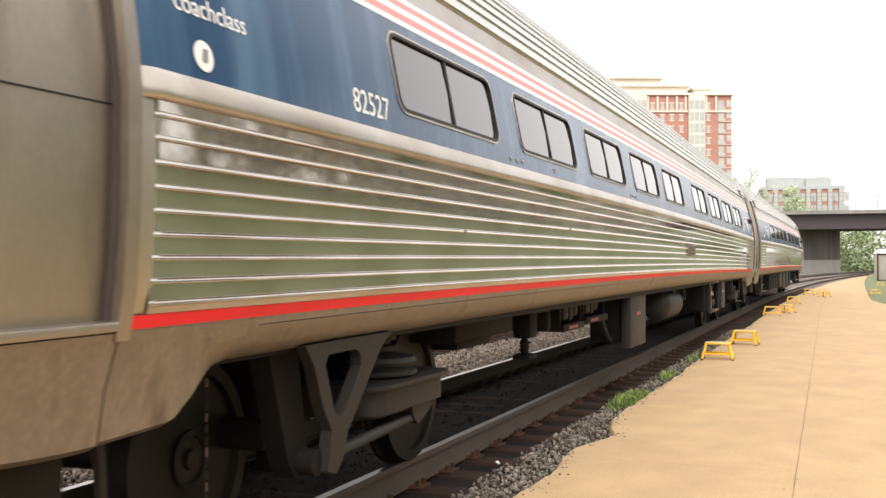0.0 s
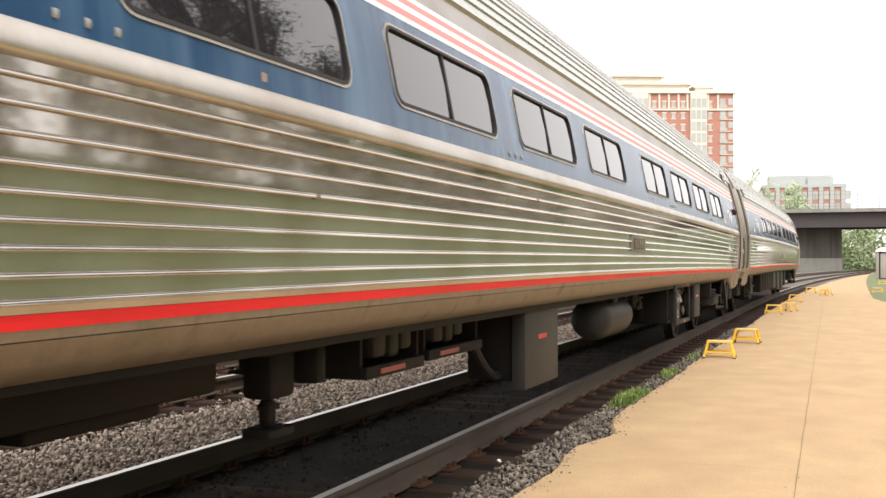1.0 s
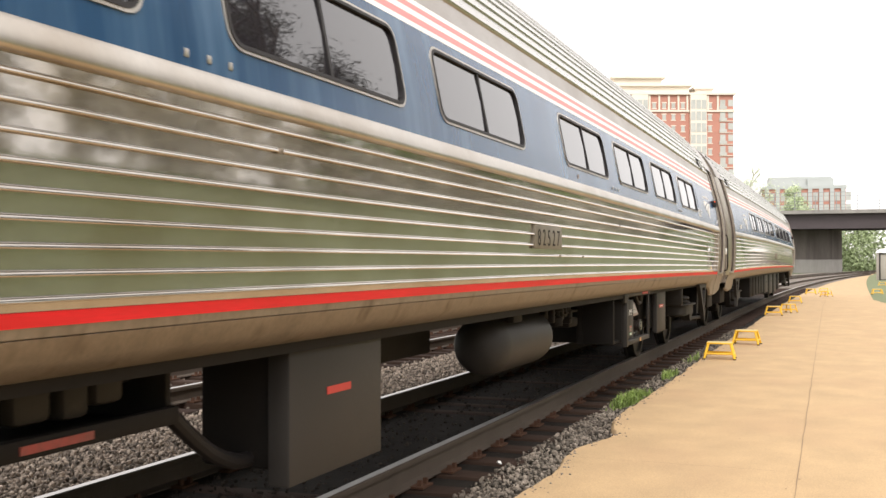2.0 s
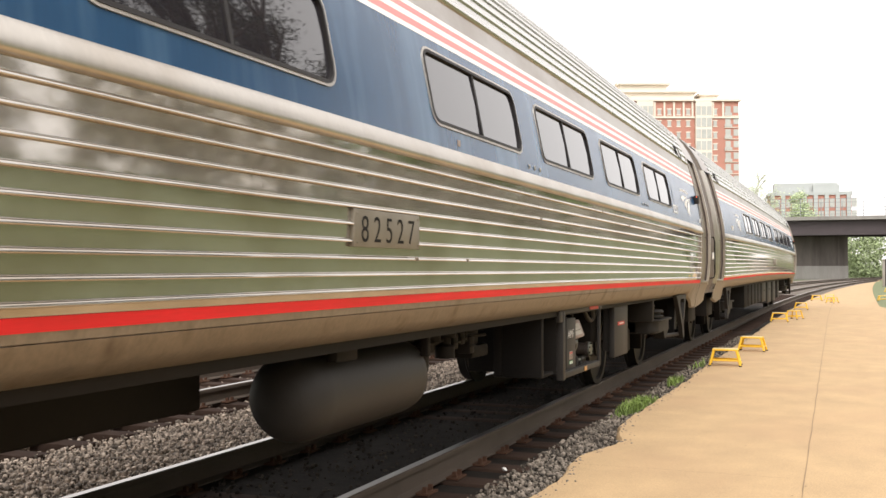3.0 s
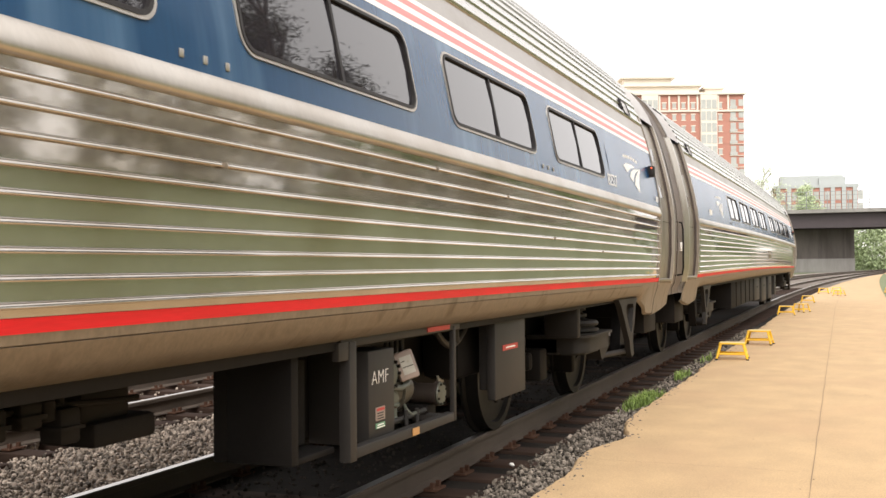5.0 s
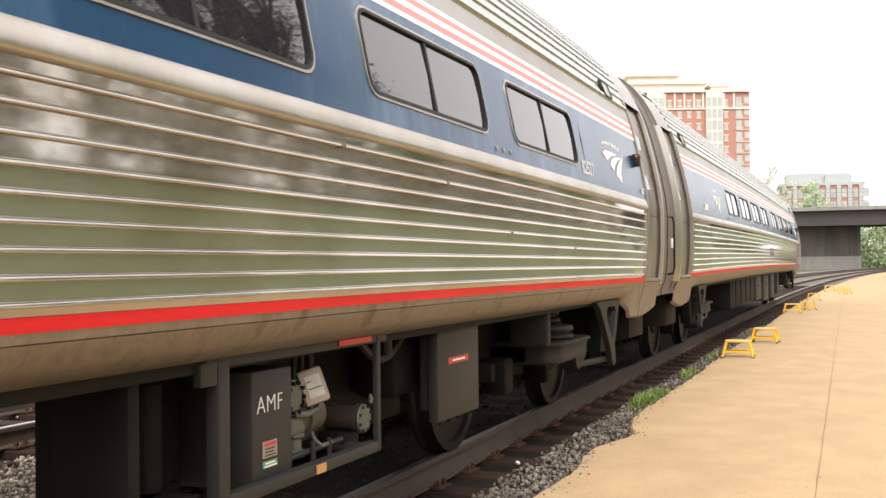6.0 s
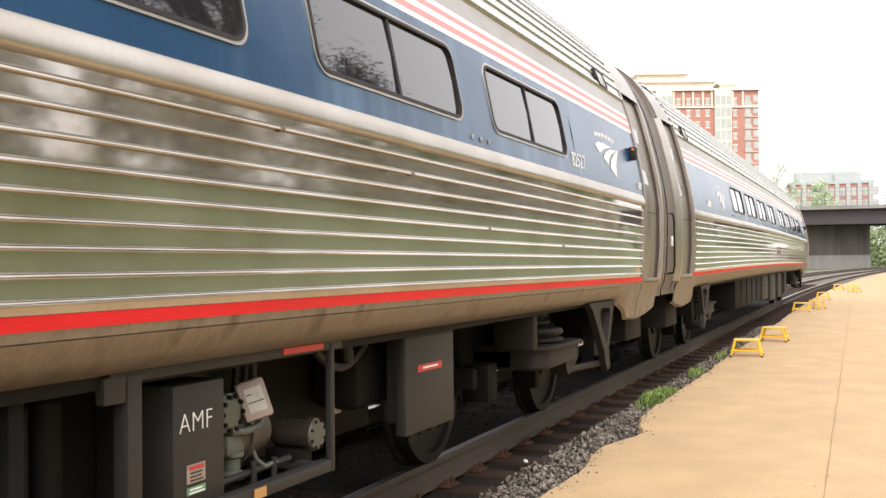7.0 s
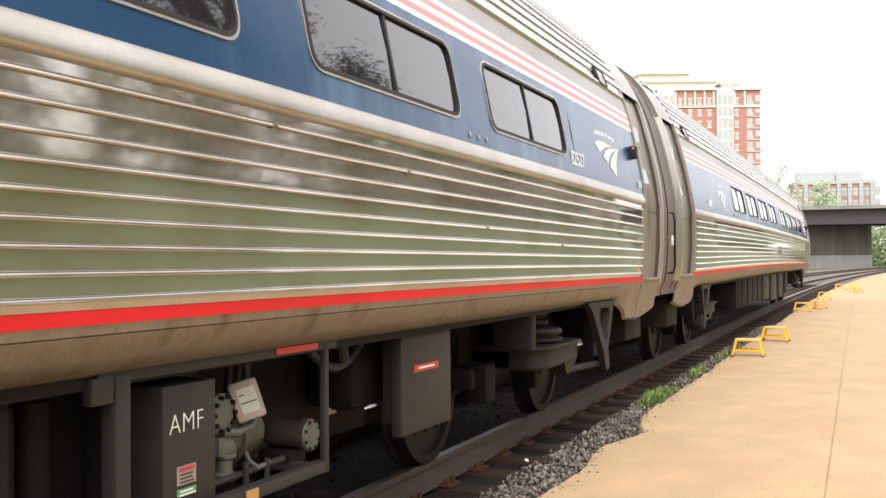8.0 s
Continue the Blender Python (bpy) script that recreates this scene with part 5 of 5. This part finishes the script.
# ---------------------------------------------------------------- buildings
def build_tower():
    """Brick apartment block with cream bays; its face looks down the track. Own space: x along the face, z up."""
    t = thing("apartment_building", "tall red brick apartment block with cream trim and glazed bays", "apartment building", m=pose(-28.7, 300, 0, 0, 0, 22))
    H0, W = 48.4, 46.0
    part("wall", boxes((-W, 0, 0, 18, 0, H0)), M["brick"], t, "red brick wall")
    part("cornice", boxes((-W - 0.6, 0.6, -0.7, 18.6, H0 - 0.1, H0 + 0.5), (-W - 0.3, 0.3, -0.35, 18.3, H0 - 4.9, H0 - 4.4), (-W - 0.3, 0.3, -0.3, 18.3, H0 - 24.0, H0 - 23.6)), M["cream"], t, "cream cornice and bands")
    part("penthouse", boxes((-34, -12, 2, 15, H0 + 0.5, H0 + 2.6)), M["cream"], t)
    part("penthouse_cornice", boxes((-34.9, -11.1, 1.1, 15.9, H0 + 2.6, H0 + 3.2)), M["cream"], t)
    part("upper_penthouse", boxes((-33, -19.5, 3, 14, H0 + 3.2, H0 + 5.0)), M["cream"], t)
    part("upper_cornice", boxes((-34, -18.5, 2, 15, H0 + 5.0, H0 + 5.6)), M["cream"], t)
    part("penthouse", boxes((-10.0, -5, 3, 15, H0 + 0.5, H0 + 2.0)), M["cream"], t)
    part("penthouse_cornice", boxes((-10.6, -4.4, 2.4, 15.6, H0 + 2.0, H0 + 2.6)), M["cream"], t)
    for bx in (-26.4, -10.0):
        part("bay", boxes((bx - 2.3, bx + 2.3, -0.9, 0.0, 18.0 if bx == -10 else 10, H0 - 0.2)), M["cream"], t, "glazed cream bay")
        for k in range(9):
            z = H0 - 4.1 - k * 3.25
            for dx in (-1.5, 0.0, 1.5):
                w = part("window", boxes((bx + dx - 0.62, bx + dx + 0.62, -0.96, -0.88, z, z + 2.5)), M["glass"], t)
    cols = (-41.0, -38.0, -34.6, -31.8, -22.3, -19.5, -16.9, -14.2, -6.6)
    for x in cols:
        for k in range(13):
            z = H0 - 3.9 - k * 3.25
            part("window", boxes((x - 0.5, x + 0.5, -0.03, 0.05, z, z + 1.5)), M["glass"], t)
            part("sill", boxes((x - 0.7, x + 0.7, -0.1, 0.05, z - 0.2, z)), M["cream"], t)
            part("lintel", boxes((x - 0.7, x + 0.7, -0.1, 0.05, z + 1.5, z + 1.75)), M["cream"], t)
    for x in (-42.5, -39.5, -36.3, -33.2, -30.2, -23.6, -20.9, -18.2, -15.5, -13.0, -7.2, -4.4):
        part("pilaster", boxes((x - 0.25, x + 0.25, -0.3, 0.05, H0 - 4.4, H0 - 0.3)), M["cream"], t)
    for k in range(13):
        z = H0 - 4.4 - k * 3.25
        part("balcony", boxes((-4.0, 0.3, -0.22, 2.5, z + 0.08, z + 0.26)), M["cream"], t)
        part("balcony_rail", boxes((-4.0, -1.9, -0.28, -0.22, z + 0.3, z + 1.1)), M["glass"], t)
        for dx in (-3.0, -0.7):
            part("window", boxes((dx - 0.75, dx + 0.75, -0.05, 0.04, z + 1.1, z + 2.9)), M["glass"], t)
    part("annex", boxes((0.0, 2.5, 4, 16, 0, H0 - 23)), M["brick"], t)
build_tower()

def build_office():
    o = thing("office_building", "low red brick office block with a pale grey upper storey", "office building", m=pose(0.6, 310, 0, 0, 0, 6))
    part("wall", boxes((-22, 0, 0, 14, 0, 22.5)), M["brick"], o)
    part("upper_storey", boxes((-20.5, -3.5, 2, 12, 22.5, 25.6), (-10, -3.0, 1, 12, 22.5, 25.0)), M["palegrey"], o, "pale grey plant storey")
    part("parapet", boxes((-22.3, 0.3, -0.3, 14.3, 22.0, 22.9)), M["palegrey"], o)
    for k in range(8):
        x = -21 + k * 2.9
        part("bay", boxes((x - 0.55, x + 0.55, -0.4, 0.1, 0, 22.2)), M["palegrey"], o)
        for z in (18.6, 15.2, 11.8):
            part("window", boxes((x + 0.75, x + 2.1, -0.06, 0.05, z, z + 2.3)), M["glass"], o)
build_office()

# ---------------------------------------------------------------- plants
def leaf_cloud(rng, centres, count, size, spread, mat="leaf", slim=0.45):
    """Many small leaf blades scattered round clump centres, as one mesh."""
    vs, fs = [], []
    for _ in range(count):
        c = rng.choice(centres)
        p = Vector(c[:3]) + Vector((rng.gauss(0, 1), rng.gauss(0, 1), rng.gauss(0, 0.8))) * spread * c[3]
        u = Vector((rng.uniform(-1, 1), rng.uniform(-1, 1), rng.uniform(-1, 1))).normalized() * size * rng.uniform(0.6, 1.4)
        w = u.cross(Vector((rng.uniform(-1, 1), rng.uniform(-1, 1), rng.uniform(-1, 1)))).normalized() * size * slim
        i = len(vs)
        vs += [p - u, p + w, p + u, p - w]
        fs.append((i, i + 1, i + 2, i + 3))
    me = bpy.data.meshes.new("crown")
    me.from_pydata(vs, [], fs)
    me.materials.append(M[mat])
    return me

def build_tree(x, y, height, spread, seed, label, leaves=2500, size=0.16, base=0.0, group="", mat="leaf", clump=0.035, thick=1.0):
    rng = random.Random(seed)
    t = thing("tree", label, "tree", group, m=pose(x, y, base))
    bm = bmesh.new()
    tips = []
    top = Vector((rng.uniform(-0.3, 0.3), rng.uniform(-0.3, 0.3), height * 0.55))
    rod(bm, (0, 0, -0.3), top, height * 0.015, height * 0.009, 10)
    def grow(p, d, length, r, depth):
        q = p + d * length
        rod(bm, p, q, r, r * 0.6, 6)
        if depth == 0:
            tips.append((*q, 1.0))
            return
        tips.append((*(p + d * length * 0.7), 0.7))
        for _ in range(3):
            nd = (d + Vector((rng.uniform(-1, 1), rng.uniform(-1, 1), rng.uniform(-0.2, 0.9))) * 0.75).normalized()
            grow(q, nd, length * rng.uniform(0.55, 0.8), r * 0.6, depth - 1)
    for k in range(8):
        a = k * 2.4 + rng.uniform(-0.4, 0.4)
        z = 0.35 + 0.65 * k / 8
        d = Vector((math.cos(a) * spread, math.sin(a) * spread, 0.55 + 0.5 * z)).normalized()
        grow(top * z, d, height * 0.20 * (1.15 - 0.4 * z), height * 0.009 * thick, 2)
    grow(top, Vector((0, 0, 1)), height * 0.18, height * 0.011, 2)
    part("trunk", bm, M["hazy_bark" if mat == "hazy" else "bark"], t)
    crown = new("crown", leaf_cloud(rng, tips, leaves, size, height * clump, mat, 0.2 if mat == "backlit_leaf" else 0.45))
    crown.parent = t
    return t

for tx, ty, th, seed in ((27.5, 54.0, 36.0, 1), (34.0, 66.0, 40.0, 2), (27.5, 44.0, 30.0, 3), (37.5, 48.0, 37.0, 4)):
    build_tree(tx, ty, th, 0.8, seed, "leafing spring tree with dark branches behind the hedgerow", 12500, 0.26, 4.2, "trees behind the hedgerow", "backlit_leaf", 0.022, 1.5)
# far trees wear the leaf and twig colours with haze painted in
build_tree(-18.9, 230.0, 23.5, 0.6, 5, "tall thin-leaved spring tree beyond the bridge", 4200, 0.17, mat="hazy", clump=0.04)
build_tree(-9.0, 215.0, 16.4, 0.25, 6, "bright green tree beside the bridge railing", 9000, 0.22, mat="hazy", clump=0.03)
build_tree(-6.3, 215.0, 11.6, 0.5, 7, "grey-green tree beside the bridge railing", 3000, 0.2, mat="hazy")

def build_thicket():
    rng = random.Random(11)
    centres = [(rng.uniform(-6, 40), rng.uniform(215, 260), rng.uniform(0, 1) ** 1.6 * 8.5, rng.uniform(0.8, 1.6)) for _ in range(260)]
    ob = new("thicket", leaf_cloud(rng, centres, 20000, 0.42, 1.0, "thicket"))
    tagged(ob, "dense green bushes and small trees behind the bridge", "bushes", kind="stuff")
build_thicket()

def build_unseen_hedgerow():
    """Unseen trees and shrubs that close the lawn, added to shape the steel's reflections."""
    rng = random.Random(31)
    centres = []
    y = -40.0
    while y < 156:
        near = max(0.0, min(1.0, (70 - y) / 50))
        width, tall = rng.uniform(0.8, 2.2), rng.uniform(2.6, 5.6) + near * rng.uniform(2.2, 4.2)
        x = rng.uniform(20.5, 25.5)
        for _ in range(int(6 + 2.6 * tall)):
            h = rng.random() ** 0.9
            centres.append((x + rng.uniform(-0.8, 0.8), y + rng.uniform(-1, 1) * width * (1.1 - 0.7 * h), 3.9 + h * tall, rng.uniform(0.5, 0.9)))
        y += width * (rng.uniform(1.1, 2.3) if y > 38 else rng.uniform(0.65, 1.45))
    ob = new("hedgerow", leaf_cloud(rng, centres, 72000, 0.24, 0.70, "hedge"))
    tagged(ob, "unseen leafy hedgerow along the lawn's far side, added for its reflection", "hedge", kind="stuff")
build_unseen_hedgerow()

def build_unseen_wood():
    """An unseen wood beyond the hedgerow, added to darken what the far coach sides reflect."""
    rng = random.Random(43)
    centres = []
    for k in range(90):
        y = rng.uniform(75, 250)
        x, top = rng.uniform(24, 40) + 0.04 * y, rng.uniform(11, 19)
        for _ in range(9):
            h = rng.random()
            centres.append((x + rng.uniform(-2.5, 2.5) * (1.1 - 0.6 * h), y + rng.uniform(-2.5, 2.5), 3.0 + h * top, rng.uniform(0.7, 1.2)))
    ob = new("tree_line", leaf_cloud(rng, centres, 26000, 0.55, 1.15, "leaf"))
    tagged(ob, "unseen wood of mixed green trees, added to darken far reflections", "trees", kind="stuff")
build_unseen_wood()

def build_booth():
    b = thing("portable_booth", "grey portable booth with a white domed roof beside the platform", "portable toilet", m=pose(2.98, 86.0, GROUND, 0, 0, 12))
    part("wall", boxes((-0.55, 0.55, -0.55, 0.55, 0.0, 2.05), bevel=0.03), M["beige"], b, "grey-beige plastic wall")
    part("frame", boxes((-0.6, -0.52, -0.6, -0.52, 0, 2.1), (0.52, 0.6, -0.6, -0.52, 0, 2.1), (-0.6, 0.6, -0.6, -0.52, 2.0, 2.12), (-0.6, 0.6, -0.6, -0.52, 0, 0.1)), M["under"], b, "dark corner frame")
    bm = bmesh.new()
    turned(bm, [(0.72, 2.1), (0.70, 2.2), (0.55, 2.34), (0.3, 2.43), (0.03, 2.46)], (0, 0, 0), "Z", 20)
    part("domed_roof", bm, M["white"], b, "white domed roof")
build_booth()

def build_weeds():
    rng = random.Random(21)
    vs, fs = [], []
    for cx, cy, n, sx, sy in ((-2.13, 10.75, 800, 0.05, 0.16), (-2.11, 11.25, 900, 0.05, 0.20), (-2.11, 13.6, 170, 0.04, 0.16), (-2.15, 16.2, 60, 0.04, 0.4)):
        for _ in range(n):
            x, y = rng.gauss(cx, sx), rng.gauss(cy, sy)
            h, a = rng.uniform(0.03, 0.115), rng.uniform(0, math.tau)
            d = Vector((math.cos(a), math.sin(a), 0))
            w = Vector((-d.y, d.x, 0)) * rng.uniform(0.003, 0.009)
            p = Vector((x, y, -0.16))
            i = len(vs)
            lean = d * h * rng.uniform(0.2, 0.9)
            vs += [p - w, p + w, p + lean * 0.5 + w * 0.8 + Vector((0, 0, h * 0.7)), p + lean * 0.5 - w * 0.8 + Vector((0, 0, h * 0.7)), p + lean + Vector((0, 0, h))]
            fs += [(i, i + 1, i + 2, i + 3), (i + 3, i + 2, i + 4)]
    me = bpy.data.meshes.new("weeds")
    me.from_pydata(vs, [], fs)
    me.materials.append(M["weed"])
    tagged(new("weeds", me), "fresh green weeds at the pavement's edge", "weeds", kind="stuff")
build_weeds()

# ---------------------------------------------------------------- ballast stones and ties
def build_stones():
    rng = np.random.default_rng(7)
    bm = bmesh.new()
    bmesh.ops.create_icosphere(bm, subdivisions=1, radius=1.0)
    base = np.array([v.co[:] for v in bm.verts])
    faces = np.array([[v.index for v in f.verts] for f in bm.faces])
    bm.free()
    def zone(n, x0, x1, y0, y1, z, r0, r1, rise=0.0):
        p = np.column_stack([rng.uniform(x0, x1, n), y0 + (y1 - y0) * rng.uniform(0, 1, n) ** 1.4, np.full(n, z) + rng.uniform(-0.03, 0.02, n)])
        p[:, 2] += rise * np.clip((p[:, 0] - x0) / (x1 - x0), 0, 1)
        return p, r0 + (r1 - r0) * rng.uniform(0, 1, n) ** 1.8
    def lay(name, mat, label, sets):
        P = np.concatenate([q[0] for q in sets])
        R = np.concatenate([q[1] for q in sets])
        P[:, 0] += np.maximum(0, P[:, 1] - 30) ** 2 / 1800
        n = len(P)
        v = base[None] * (1 + rng.uniform(-0.28, 0.28, (n, len(base), 1)))
        v = v * (R[:, None, None] * rng.uniform(0.6, 1.25, (n, 1, 3)))
        a = rng.uniform(0, math.tau, n)
        c, s = np.cos(a)[:, None], np.sin(a)[:, None]
        x, y = v[..., 0] * c - v[..., 1] * s, v[..., 0] * s + v[..., 1] * c
        v = np.stack([x, y, v[..., 2]], -1) + P[:, None]
        f = faces[None] + (np.arange(n) * len(base))[:, None, None]
        me = bpy.data.meshes.new(name)
        me.from_pydata(v.reshape(-1, 3).tolist(), [], f.reshape(-1, 3).tolist())
        me.materials.append(mat)
        tagged(new(name, me), label, "ballast", kind="stuff")
    lay("ballast", M["ballast"], "loose angular grey and brown ballast stones",
        [zone(3000, -8.2, -6.2, 5, 40, -0.22, 0.016, 0.03), zone(3400, -6.2, -4.4, 24, 60, -0.21, 0.025, 0.04),
         zone(42000, -6.25, -4.38, 3.0, 26, -0.205, 0.008, 0.023)])
    shoulder = [zone(11000, -2.38, -1.72, 3.5, 9.6, -0.195, 0.005, 0.021, 0.075), zone(9000, -2.36, -1.92, 9.4, 24, -0.195, 0.005, 0.021, 0.07)]
    shoulder = [tuple(a[[x < -1.955 + bend(y) + edge_wobble(0, y) for x, y, _ in p]] for a in (p, r)) for p, r in shoulder]
    lay("shoulder_ballast", M["shoulder"], "dark grey ballast along the pavement's edge", shoulder)
    lay("track_ballast", M["oily"], "oily ballast between the rails, darkened as shade under the train",
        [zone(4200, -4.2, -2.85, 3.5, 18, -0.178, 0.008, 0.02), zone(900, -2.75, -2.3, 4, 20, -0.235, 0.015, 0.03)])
build_stones()
build_ties(near_track, TRACK_X, 1.44, 110)
build_ties(far_track, -7.45, 1.7, 90)

# ---------------------------------------------------------------- what moves
TRAVEL = [(0, 16.08), (0.5, 13.93), (1, 11.92), (1.5, 10.08), (2, 8.42), (2.5, 6.92), (3, 5.57), (3.5, 4.37), (4, 3.32), (4.5, 2.43), (5, 1.68),
          (5.5, 1.07), (6, 0.60), (6.5, 0.29), (7, 0.06), (7.5, 0.0), (8, 0.0)]
STOP_Y = -2.025

def travel(t):
    """How far the train still has to go at t seconds (a smooth curve through the rows above)."""
    T = [a for a, _ in TRAVEL]
    i = max(0, min(len(T) - 2, int(t / 0.5)))
    def slope(j):
        a, b = max(0, j - 1), min(len(T) - 1, j + 1)
        return (TRAVEL[b][1] - TRAVEL[a][1]) / (T[b] - T[a])
    u, h = (t - T[i]) / 0.5, 0.5
    p, q, m0, m1 = TRAVEL[i][1], TRAVEL[i + 1][1], slope(i) * h, slope(i + 1) * h
    return p * (2 * u**3 - 3 * u**2 + 1) + m0 * (u**3 - 2 * u**2 + u) + q * (3 * u**2 - 2 * u**3) + m1 * (u**3 - u**2)

def car_pose(y):
    a, b = bend(y - 9.3), bend(y + 9.3)
    return pose(TRACK_X + (a + b) / 2, y, 0, 0, 0, -math.degrees(math.atan2(b - a, 18.6)))

def motions():
    ts = [0.1 * k for k in range(81)]
    for car, wheels, ahead in ((near_car, near_wheels, 0.0), (next_car, next_wheels, CAR)):
        walk(car, [(t, car_pose(STOP_Y + travel(t) + ahead)) for t in ts])
        for w in wheels:
            y = w.matrix_basis.translation.y
            walk(w, [(t, pose(0, y, WHEEL_Z, -math.degrees(travel(t) / 0.457))) for t in ts])

motions()
